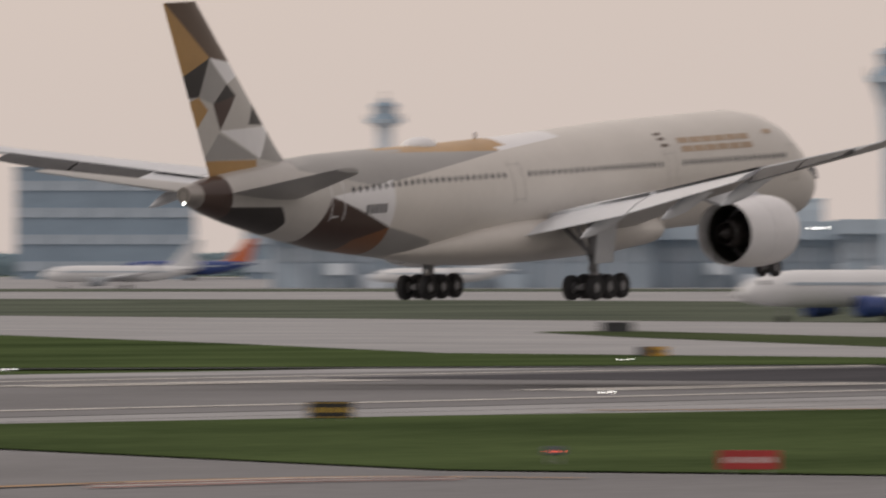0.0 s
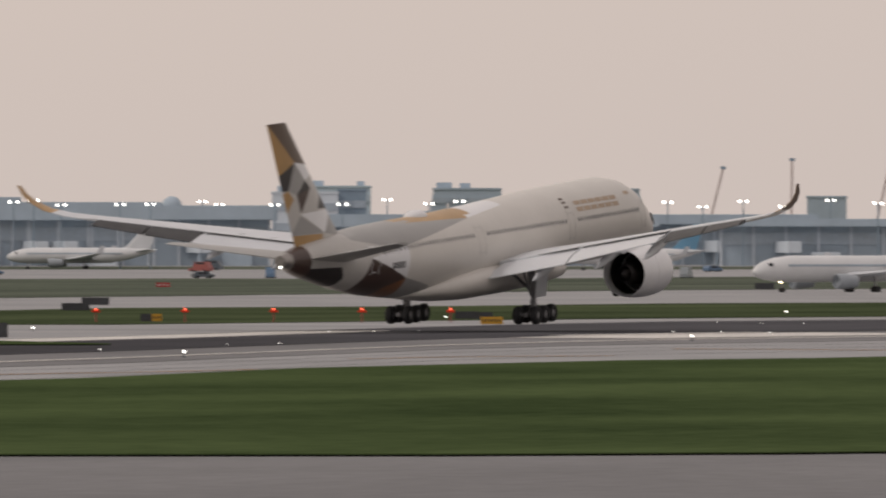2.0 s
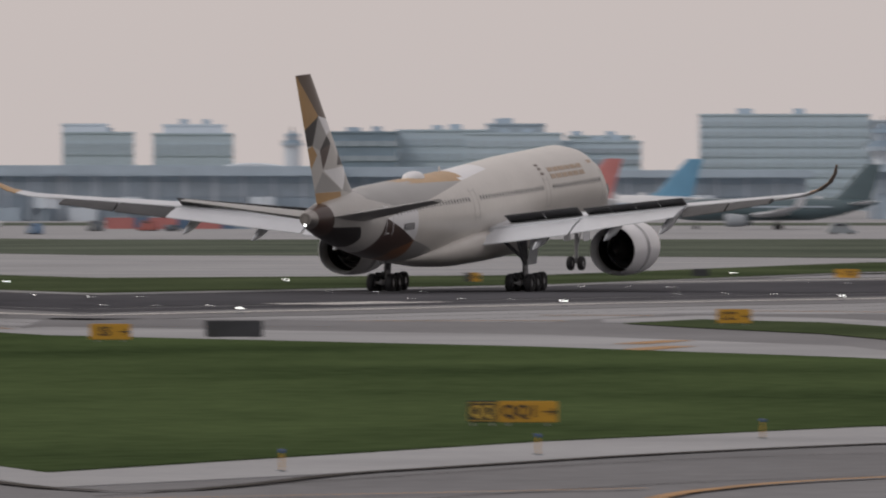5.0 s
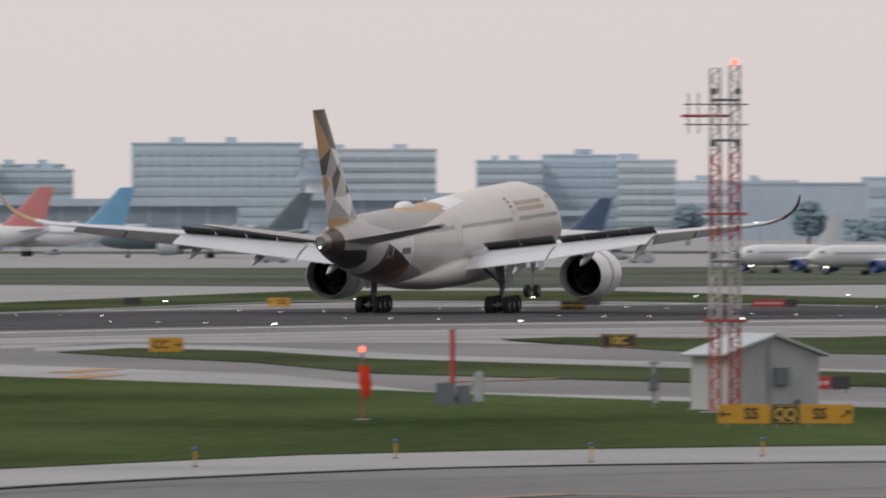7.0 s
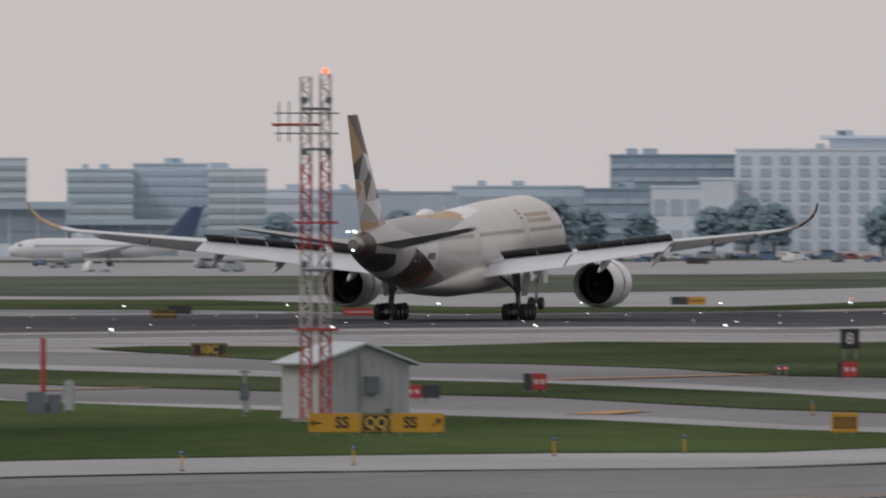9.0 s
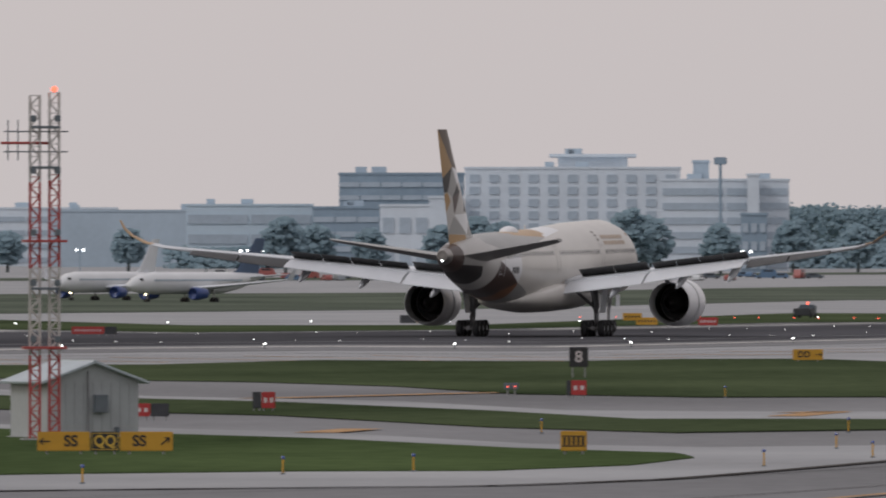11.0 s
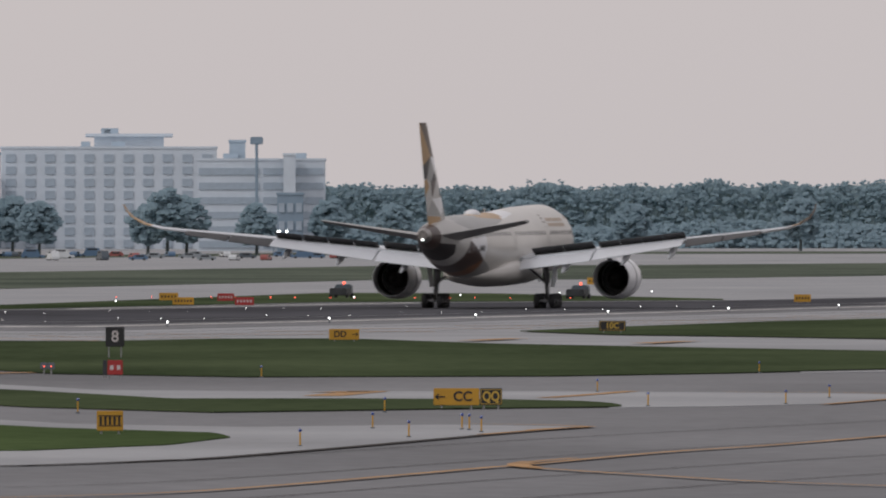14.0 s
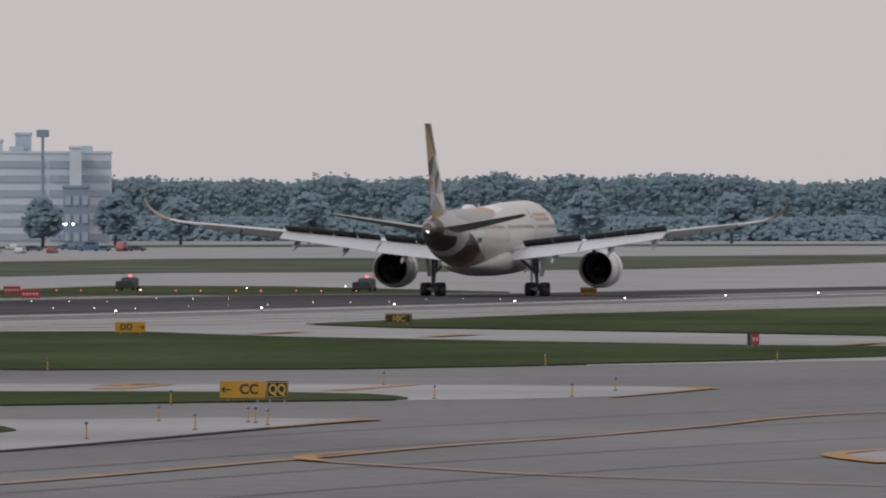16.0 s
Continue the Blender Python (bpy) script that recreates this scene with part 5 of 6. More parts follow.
# ---- ground markings ----
band("edge_line", 222, 223.2, -300, 2400, WHITE_LINE, 0.13, "white painted runway edge line", "line")
band("edge_line", 281, 282.2, -300, 2400, WHITE_LINE, 0.13, "white painted runway edge line", "line")
for q in (234.5, 237.5, 266.5, 269.5):
    for a in (352, 475, 704):
        band("touchdown_bar", q, q + 1.8, a, a + (30 if a < 600 else 23), WHITE_LINE, 0.135, "white touchdown zone bar worn by tyres", "line", step=10)
for a in (463,):
    band("aiming_point", 226, 236, a, a + 45, WHITE_LINE, 0.136, "broad white aiming point block", "line", step=10)
    band("aiming_point", 268, 278, a, a + 45, WHITE_LINE, 0.136, "broad white aiming point block", "line", step=10)
for a in range(190, 1500, 38):
    sheet("shoulder_dash", [(a, 203), (a + 8, 192), (a + 9, 192), (a + 1, 203)], YELLOW_LINE, 0.09, "slanting yellow shoulder stripe", "line", depth=0.01)


# ---- painted taxi lines ----
def painted(pts, w, label="curved yellow taxiway line", material=YELLOW_LINE, lift=0.14):
    """A painted line along plan points of bearing and distance, rounded through them."""
    ps = [spot(b, d, lift) for b, d in pts]
    fine = []
    for i in range(len(ps) - 1):
        p0, p1, p2, p3 = ps[max(0, i - 1)], ps[i], ps[i + 1], ps[min(len(ps) - 1, i + 2)]
        for k in range(8):
            u = k / 8
            fine.append(p1 * 1.0 + (p2 - p0) * 0.5 * u + (p0 * 2 - p1 * 5 + p2 * 4 - p3) * 0.5 * u * u + (p1 * 3 - p0 - p2 * 3 + p3) * 0.5 * u ** 3)
    fine.append(ps[-1])
    bm = bmesh.new()
    rows = []
    for i, p in enumerate(fine):
        t = fine[min(len(fine) - 1, i + 1)] - fine[max(0, i - 1)]
        side = Vector((-t.y, t.x, 0)).normalized() * w / 2
        rows.append((bm.verts.new(p + side), bm.verts.new(p - side)))
    for r, q in zip(rows, rows[1:]):
        bm.faces.new((r[0], r[1], q[1], q[0]))
    for f in bm.faces:
        f.normal_update()
        if f.normal.z < 0:
            f.normal_flip()
    return tagged(part("taxi_line", bm, material), label, "line", kind="structure")


painted([(-3.36, 332), (-4.69, 313.6), (-5.16, 303.2), (-5.32, 297.4), (-5.39, 291.8), (-5.3, 286.4), (-5.16, 279.7), (-4.74, 271.4), (-4.0, 262)], 0.45)
painted([(-3.4, 331.5), (-2.6, 328), (-1.8, 330), (-1.0, 336), (-0.4, 341), (0.13, 352), (0.98, 379), (1.14, 384), (1.72, 407), (2.21, 423), (2.82, 450), (3.1, 468), (3.54, 484.9), (4.55, 505.4)], 0.4)
painted([(1.37, 396.7), (1.18, 389.7), (1.13, 384.9), (1.18, 380.2), (1.37, 374.7), (1.72, 366.7), (2.21, 357), (3.54, 342.8)], 0.35)
painted([(1.19, 390.5), (1.14, 387), (1.13, 384.5), (1.16, 381.5), (1.2, 379.5)], 0.6, "thick yellow bend of a taxiway line", lift=0.145)
painted([(-7.7, 293.4), (-6.53, 298.5), (-5.42, 304.5)], 0.3)
painted([(0.97, 444.7), (1.21, 455.1), (1.37, 461.9), (1.43, 463.3), (1.35, 466), (1.18, 468.8), (0.93, 470.3)], 0.4)
painted([(1.18, 454.5), (1.3, 459.5), (1.42, 463.2), (1.34, 465.4)], 0.55, "thick yellow tip of a shoulder line", lift=0.145)
painted([(2.4, 527.7), (2.63, 542.4), (2.77, 554), (2.82, 558), (2.75, 562), (2.45, 568.2), (1.98, 570.2)], 0.4)
painted([(2.68, 547), (2.79, 556), (2.82, 558), (2.76, 561.5)], 0.6, "thick yellow tip of a shoulder line", lift=0.145)
painted([(3.54, 400), (3.38, 395), (3.32, 390), (3.38, 384.3), (3.54, 376.8)], 0.7)
painted([(1.24, 549), (1.42, 560), (1.6, 573)], 0.8, "slanting yellow taxi line")
painted([(-1.9, 627), (-1.43, 640), (-0.9, 655), (-0.4, 660)], 1.6, "slanting yellow taxi line")
painted([(-3.9, 585), (-3.41, 597.5), (-2.9, 606)], 1.2, "slanting yellow taxi line")
painted([(-19.9, 399), (-19.0, 413), (-18.2, 420), (-17.4, 417)], 0.9, "curved yellow taxiway line beside the lawn")
for k in range(4):
    painted([(-19.45, 398 + 2.6 * k), (-18.6, 409 + 2.4 * k), (-17.9, 414 + 2.2 * k)], 0.55, "pale red and white holding stripe", WHITE_LINE if k % 2 else RED_STRIPE)
# slanting blocks on the shoulders
for b, d, long in ((0.42, 564, 14), (1.74, 851, 16), (1.03, 875, 16), (3.44, 786, 16), (-1.59, 462, 9), (0.43, 571, 4), (-1.53, 508, 10), (-5.38, 604, 14), (-5.39, 630, 14)):
    painted([(b - 0.1, d - long * 0.6), (b, d), (b + 0.1, d + long * 0.6)], 1.6, "slanting yellow shoulder block")


# joints of the concrete shoulder and taxiway slabs
JOINT = shader("dark_joint_sealant", (0.09, 0.085, 0.08), 0.9, vary=0.3, size=3)
def shifted(line, k):
    return [(b, d * k) for b, d in line]


SEAM = [(-7.7, 250), (-5.36, 285), (-3.5, 300), (-1.6, 318), (-0.3, 330), (1.42, 372), (3.5, 425), (6, 470)]
for k in (0.92, 1.0, 1.09, 1.19):
    painted(shifted(SEAM, k), 0.12, "dark sealed joint between slabs", JOINT, 0.115)
painted([(b, d - 0.4) for b, d in VERGE_NEAR], 0.5, "dark worn edge of the tarmac", JOINT, 0.13)
for q in (193, 200, 207):
    band("slab_joint", q, q + 0.14, 150, 1700, JOINT, 0.084, "dark sealed joint between slabs", "joint", step=40, depth=0.005)


# ---- jets standing and taxiing beyond the runway ----
def build_jet(turn, d, head, size, tail, cowl, label):
    ob = empty("jet", facing(turn, d, 0.0, -head) @ Matrix.Scale(size, 4), label, "airplane", "jets across the airfield")
    rings = []
    for y, z, r in ((-18.5, 4.9, 0.25), (-16, 4.6, 0.75), (-12, 4.05, 1.45), (-7, 3.65, 1.92), (12, 3.6, 1.97), (15, 3.5, 1.75), (17, 3.35, 1.3), (18.2, 3.2, 0.75), (18.8, 3.1, 0.1)):
        rings.append([Vector((r * math.cos(i / 20 * math.tau), y, z + r * math.sin(i / 20 * math.tau))) for i in range(20)])
    body_mat = TAILS["green"] if tail == "green" else (TAILS["blue"] if tail == "orange" else JET_WHITE)
    smooth(part("fuselage", ring_loft(bmesh.new(), rings), body_mat, ob), 50)
    bm = bmesh.new()
    ring_loft(bm, [[Vector((h, y, z)) for y, h in foil(le, te, th)] for z, le, te, th in ((4.9, -9.5, -17.2, 0.6), (6.2, -11.6, -17.6, 0.5), (11.6, -16.6, -19.2, 0.2))])
    smooth(part("fin", bm, TAILS[tail], ob), 40)
    for s in (1, -1):
        bm = bmesh.new()
        ring_loft(bm, [[Vector((s * x, y, z + h)) for y, h in foil(le, te, th)] for x, le, te, z, th in ((1.2, 4.2, -3.2, 2.6, 0.9), (6, 0.6, -3.3, 3.05, 0.6), (16.6, -5.2, -6.9, 4.2, 0.2), (17.2, -6.2, -7.3, 6.0, 0.1))])
        smooth(part("wing", bm, WING_GREY, ob), 40)
        bm = bmesh.new()
        ring_loft(bm, [[Vector((s * x, y, z + h)) for y, h in foil(le, te, th)] for x, le, te, z, th in ((0.5, -13.2, -17, 4.6, 0.4), (6.2, -16.8, -18.6, 5.1, 0.15))])
        smooth(part("tailplane", bm, WING_GREY, ob), 40)
        bm = bmesh.new()
        add_turn(bm, [(4.2, 0.9), (6.6, 1.18), (7.6, 1.12), (7.75, 1.0), (7.2, 0.92), (6.8, 0.05)], 20, Matrix.Translation((s * 5.7, 0, 1.75)))
        smooth(part("engine", bm, TAILS[cowl], ob), 50)
        rod("main_leg", (s * 3.4, -1.0, 0.5), (s * 3.2, -0.8, 2.6), 0.16, STEEL, ob)
        for k in (-0.45, 0.45):
            bm = bmesh.new()
            add_turn(bm, [(-0.2, 0.05), (-0.2, 0.52), (0.2, 0.52), (0.2, 0.05)], 14, Matrix.Translation((s * 3.4 + k, -1.0, 0.55)) @ Matrix.Rotation(radians(90), 4, 'Z'))
            part("wheel", bm, TYRE, ob)
        bm = bmesh.new()
        add_box(bm, s * 1.0, 16.35, 4.25, 0.9, 0.5, 0.45, None)
        part("cockpit_window", bm, GLASS, ob)
        bm = bmesh.new()
        add_box(bm, s * 1.9, 1.5, 4.12, 0.16, 24, 0.3)
        part("window_row", bm, FAR_GLASS, ob)
    rod("nose_leg", (0, 13.5, 0.4), (0, 13.5, 2.2), 0.13, STEEL, ob)
    bm = bmesh.new()
    add_turn(bm, [(-0.3, 0.05), (-0.3, 0.4), (0.3, 0.4), (0.3, 0.05)], 14, Matrix.Translation((0, 13.5, 0.42)) @ Matrix.Rotation(radians(90), 4, 'Z'))
    part("nose_wheel", bm, TYRE, ob)
    if "light" in label:
        part("taxi_light", ball(0.22), WARM_GLOW, ob, "bright warm taxi light", pose(0, 13.8, 1.5))


for row in JETS:
    build_jet(*row)


# ---- terminals, offices and towers in the distance ----
def build_building(turn, d, w, top, depth, style, floors, cols, label):
    base = rise(d) - 0.3
    h = top - base
    ob = empty("building", facing(turn, d, -0.3), label, "building", "airport buildings")
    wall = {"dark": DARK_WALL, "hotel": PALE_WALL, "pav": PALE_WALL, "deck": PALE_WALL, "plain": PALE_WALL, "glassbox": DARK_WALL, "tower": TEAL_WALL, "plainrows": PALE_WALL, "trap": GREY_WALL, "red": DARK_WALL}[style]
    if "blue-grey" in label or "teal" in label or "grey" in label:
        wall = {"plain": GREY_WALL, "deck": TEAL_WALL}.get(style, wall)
    bm = bmesh.new()
    k = 0.86 if style == "trap" else 1.0
    ring_loft(bm, [[Vector((x * w / 2, y, 0)) for x, y in ((-1, 0), (1, 0), (1, depth), (-1, depth))], [Vector((x * w / 2, y, h * 0.45)) for x, y in ((-1, 0), (1, 0), (1, depth), (-1, depth))],
                   [Vector((x * w / 2 * k, y, h)) for x, y in ((-1, 0), (1, 0), (1, depth), (-1, depth))]])
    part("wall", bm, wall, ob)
    if style == "pav":
        boxed("roof", (w + 5, depth + 4, 0.9), PALE_WALL, ob, pose(0, depth / 2, h + 0.4), 0.1)
    else:
        boxed("parapet", (w * k + 0.5, depth + 0.5, 0.7), wall, ob, pose(0, depth / 2, h + 0.3), 0.08)
    if style == "red":
        boxed("roof_edge", (w + 1, 1.0, 1.3), RED_EDGE, ob, pose(0, -0.5, h + 0.2), 0.05)
    rnd = random.Random(int(abs(turn) * 1000))
    for i in range(2 if w > 15 else 0):
        boxed("roof_unit", (rnd.uniform(2, 5), 4, rnd.uniform(1.2, 2.2)), GREY_WALL, ob, pose(rnd.uniform(-0.36, 0.36) * w * k, depth * 0.4, h + 1.4), 0.1, "grey roof plant")
    if not floors:
        return ob
    seen = min(h - 1.2, top - EYE + 4)
    fh = seen / floors
    banded = style in ("deck", "dark", "plainrows", "red", "trap")
    for f in range(floors):
        z = h - 0.9 - fh * (f + 0.5)
        kk = 1 if style != "trap" else 0.86 + 0.14 * min(1, (h - z) / (h * 0.55))
        if banded:
            hh = fh * (0.46 if style in ("deck", "red") else 0.36)
            n = max(1, cols // 2)
            for c in range(n):
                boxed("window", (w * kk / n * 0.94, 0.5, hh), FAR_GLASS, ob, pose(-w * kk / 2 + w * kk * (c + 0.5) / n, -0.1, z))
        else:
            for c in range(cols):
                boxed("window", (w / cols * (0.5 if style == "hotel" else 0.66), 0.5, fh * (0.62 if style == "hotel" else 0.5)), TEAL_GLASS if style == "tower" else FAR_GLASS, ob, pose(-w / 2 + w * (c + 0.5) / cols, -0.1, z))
    return ob


for row in BUILDINGS:
    build_building(*row)


def build_terminal(turn, d, w, top, roof):
    h = top - rise(d)
    ob = empty("terminal", facing(turn, d), "long low terminal concourse with dark glazing and a pale flat roof", "terminal", "terminal concourses")
    bm = bmesh.new()
    add_box(bm, 0, 12, (h - roof) / 2, w, 24, h - roof)
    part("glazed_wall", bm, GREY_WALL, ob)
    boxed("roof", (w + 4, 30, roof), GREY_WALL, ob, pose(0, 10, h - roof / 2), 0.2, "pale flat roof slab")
    n = max(4, int(w / 7))
    for i in range(n + 1):
        boxed("column", (0.6, 0.6, h - roof), PALE_WALL, ob, pose(-w / 2 + w * i / n, -0.4, (h - roof) / 2))
    for i in range(max(1, int(w / 32))):
        x = -w / 2 + 16 + 32 * i
        boxed("jet_bridge", (3.2, 16, 2.8), PALE_WALL, ob, pose(x, -8, 4.6, 0, 0, 12), 0.1, "pale boarding bridge")
        rod("bridge_leg", (x, -13, 0), (x, -13, 3.4), 0.4, GREY_WALL, ob)
        boxed("service_block", (7, 5, 3.4), [PALE_WALL, GREY_WALL, DARK_WALL][i % 3], ob, pose(x + 9, -4, 1.7), 0.1)
    boxed("window_band", (w * 0.98, 0.4, (h - roof) * 0.3), FAR_GLASS, ob, pose(0, -0.2, (h - roof) * 0.7))


for row in TERMINALS:
    build_terminal(*row)


def build_tower(turn, d, top, cab_w, shaft_w, flare, label):
    ob = empty("control_tower", facing(turn, d), label, "control tower")
    h = top - rise(d)
    bm = bmesh.new()
    prof = [(0, shaft_w), (h - cab_w * 2.0, shaft_w)] + ([(h - cab_w * 1.3, shaft_w * 1.25), (h - cab_w * 0.85, cab_w * 0.98)] if flare else [(h - cab_w * 0.75, shaft_w), (h - cab_w * 0.6, cab_w * 0.95)])
    rings = [[Vector((w / 2 * math.cos(i / 12 * math.tau), w / 2 * math.sin(i / 12 * math.tau), z)) for i in range(12)] for z, w in prof]
    ring_loft(bm, rings)
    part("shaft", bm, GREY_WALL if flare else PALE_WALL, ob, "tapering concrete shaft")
    z = prof[-1][0]

    def disc(name, z0, z1, w0, w1, mat, lab=""):
        b = bmesh.new()
        ring_loft(b, [[Vector((w / 2 * math.cos(i / 12 * math.tau), w / 2 * math.sin(i / 12 * math.tau), zz)) for i in range(12)] for zz, w in ((z0, w0), (z1, w1))])
        part(name, b, mat, ob, lab)
    c = cab_w
    disc("gallery", z, z + c * 0.12, c * 1.12, c * 1.12, GREY_WALL)
    disc("skirt", z + c * 0.12, z + c * 0.3, c * 1.0, c * 0.72, DARK_WALL)
    disc("cab_glass", z + c * 0.3, z + c * 0.52, c * 0.66, c * 0.76, FAR_GLASS, "slanted cab windows in haze-paled glass")
    disc("cab_roof", z + c * 0.52, z + c * 0.64, c * 0.8, c * 0.6, DARK_WALL)
    disc("radome", z + c * 0.64, z + c * 0.78, c * 0.3, c * 0.2, DARK_WALL)
    rod("antenna", (0, 0, z + c * 0.78), (0, 0, z + c * 1.0), 0.15, DARK, ob)
    for k2 in (-0.55, 0.55):
        rod("antenna", (c * k2, 0, z + c * 0.05), (c * k2, 0, z + c * 0.3), 0.1, DARK, ob)


build_tower(-18.222, 3600, 50.0, 8.4, 4.2, False, "slim pale control tower with a dark cab")
build_tower(-16.1, 3000, 57.2, 11.6, 6.0, True, "grey control tower with a flared head and glazed cab")
build_tower(-4.44, 3700, 26.5, 9.2, 5.8, False, "squat white ramp tower with a dark cab")
build_tower(-6.887, 3900, 26.5, 5.4, 4.6, False, "dark lattice ramp tower above the terminal roof")


def build_cranes():
    c = empty("tower_crane", facing(-10.801, 4200), "pale tower crane with a long jib above the terminal", "crane")
    top = 35.2 - rise(4200)
    for x in (-0.9, 0.9):
        rod("mast_leg", (x, 0, 0), (x, 0, top), 0.3, HAZE_STEEL, c, k=5)
    for i in range(16):
        s = 1 if i % 2 else -1
        rod("mast_brace", (-s * 0.9, 0, top * i / 16), (s * 0.9, 0, top * (i + 1) / 16), 0.16, HAZE_STEEL, c, k=4)
    z = top - 3.6
    rod("jib", (-38, 0, z + 1.0), (13, 0, z - 0.6), 0.3, HAZE_STEEL, c, k=6)
    rod("tie", (-26, 0, z + 0.9), (0, 0, top), 0.12, HAZE_STEEL, c, k=4)
    rod("tie", (12, 0, z - 0.4), (0, 0, top), 0.12, HAZE_STEEL, c, k=4)
    boxed("counterweight", (3.2, 1.5, 2.4), DARK_WALL, c, pose(12, 0, z - 1.4), 0.1)
    for turn, d, lab, p, q in ((-11.984, 4000, "thin upright lifting mast", (0, 0, 0), (0.4, 0, 28)), (-12.305, 4100, "slanting crane boom", (-3.5, 0, 0), (3.0, 0, 26.0)), (-11.62, 4100, "slanting crane boom", (-3, 0, 0), (4, 0, 30))):
        m = empty("boom_crane", facing(turn, d), lab + " with a dark head", "crane")
        rod("boom", p, q, 0.34, HAZE_STEEL, m, k=6)
        boxed("head", (1.6, 0.8, 0.9), DARK_WALL, m, pose(*q), 0.1)
        boxed("carrier", (8, 3, 2.5), DARK_WALL, m, pose(p[0], 0, 1.4), 0.2)


build_cranes()
dome = empty("radar_dome", facing(-14.545, 4100), "round grey radar dome on a low base", "radar dome")
bm = bmesh.new()
bmesh.ops.create_uvsphere(bm, u_segments=20, v_segments=12, radius=3.0, matrix=Matrix.Translation((0, 0, 14.6)))
smooth(part("dome", bm, GREY_WALL, dome), 60)
rod("base", (0, 0, 0), (0, 0, 12.4), 1.6, GREY_WALL, dome, k=12)
dish = empty("radar_dish", facing(0.05, 3690), "grey radar dish on a post above the garage", "radar")
rod("post", (0, 0, 0), (0, 0, 28.6), 0.4, DARK_WALL, dish)
boxed("reflector", (3.4, 0.8, 2.0), DARK_WALL, dish, pose(0, 0, 29.6), 0.2)
roof = empty("arched_roof", facing(-7.05, 3500), "pale arched canopy over the terminal hall", "roof")
bm = bmesh.new()
n = 14
for i in range(n):
    a0, a1 = math.pi * i / n, math.pi * (i + 1) / n
    p, q = (-15 * math.cos(a0), 5.2 * math.sin(a0) + 8.5), (-15 * math.cos(a1), 5.2 * math.sin(a1) + 8.5)
    add_rod(bm, (p[0], 0, p[1]), (q[0], 0, q[1]), 0.55, k=6)
part("arch", bm, PALE_WALL, roof, "pale steel arch")
for x in (-14, 0, 14):
    rod("pillar", (x, 1, 0), (x, 1, 9), 0.4, PALE_WALL, roof)
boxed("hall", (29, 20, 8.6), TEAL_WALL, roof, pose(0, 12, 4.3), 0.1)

# high-mast apron lamps
rnd = random.Random(4)
lamp = empty("apron_lamp", facing(-15.2, 3250), "tall apron lamp mast with lit white lamps", "street lamp", "apron lamp masts")
rod("mast", (0, 0, 0), (0, 0, 15.0), 0.16, DARK_WALL, lamp, k=6)
for k in (-0.9, 0.9):
    part("lamp_head", ball(0.32), WHITE_GLOW, lamp, "lit white lamp", pose(k, 0, 15.0))
    rod("arm", (0, 0, 15.0), (k, 0, 15.1), 0.08, DARK_WALL, lamp, k=5)
for i in range(46):
    turn = -17.6 + i * 0.165 + rnd.uniform(-0.05, 0.05)
    d = rnd.choice((3120, 3250, 3400, 3600))
    copy_thing(lamp, facing(turn, d, rnd.uniform(-1.2, 0.6), rnd.uniform(-30, 30)))
# more masts, sunk low; the first two stand in for a bluish-white billboard
for turn, d in ((-1.92, 3600), (-1.86, 3610), (0.12, 3500), (0.16, 3510), (-2.6, 3700)):
    part_lamp = copy_thing(lamp, facing(turn, d, -9.5))

# apron vehicles and rows of parked cars
def build_car(m, paint, van):
    ob = empty("parked_car", m, ("%s van" if van else "%s car") % paint.name.split("_")[2].split(".")[0] + " standing far off on the paving", "car", "far parked cars")
    l, h = (5.6, 2.3) if van else (4.4, 1.45)
    bm = bmesh.new()
    prof = [(-l / 2, 0.35), (l / 2, 0.35), (l / 2, 0.85), (l * 0.3, 0.95), (l * 0.18, h), (-l * 0.36, h), (-l / 2, 0.95)]
    ring_loft(bm, [[Vector((x, -0.85, z)) for x, z in prof], [Vector((x, 0.85, z)) for x, z in prof]])
    part("body", bm, paint, ob)
    boxed("window", (l * 0.42, 1.74, 0.4), GLASS, ob, pose(-l * 0.08, 0, h - 0.34))
    for x in (-l * 0.3, l * 0.3):
        rod("axle", (x, -0.9, 0.33), (x, 0.9, 0.33), 0.33, TYRE, ob, k=10)


for i in range(46):
    build_car(facing(-2.1 + i * 0.056 + rnd.uniform(-0.02, 0.02), rnd.choice((3150, 3250, 3330)), 0, rnd.choice((0, 75, 105, 180))), rnd.choice(CAR_PAINTS), rnd.random() < 0.3)
for i in range(40):
    build_car(facing(rnd.uniform(-17.5, -3.0), rnd.choice((2700, 2850, 3000, 3080)), 0, rnd.uniform(0, 180)), rnd.choice(CAR_PAINTS), rnd.random() < 0.7)
for i in range(9):
    turn = -7.6 + 0.06 * i
    box = tagged(boxed("cargo_container", (6, 2.4, 2.5), [RED_EDGE, CAR_PAINTS[4], DARK_WALL][i % 3], None, facing(turn, 2950 + 6 * (i % 3), 1.3, rnd.uniform(-6, 6)), 0.04), "muted steel cargo container on the apron", "container", "cargo containers")


# ---- trees ----
def spray(rnd, c, r):
    """Five small tilted leaf fans about a point: corners and faces."""
    out = []
    for k in range(5):
        o = c + Vector((rnd.uniform(-1, 1), rnd.uniform(-1, 1), rnd.uniform(-0.7, 0.7))) * r * 0.7
        m = Euler((rnd.uniform(0.5, 1.0), rnd.uniform(-0.3, 0.3), rnd.uniform(-0.9, 0.9))).to_matrix() * (r * rnd.uniform(0.6, 1.1))
        out.append([o + m @ Vector(p) for p in ((-0.9, -0.5, 0), (0.3, -0.8, 0.15), (1, 0.1, 0), (0.4, 0.8, -0.15), (-0.6, 0.7, 0.1))])
    return out


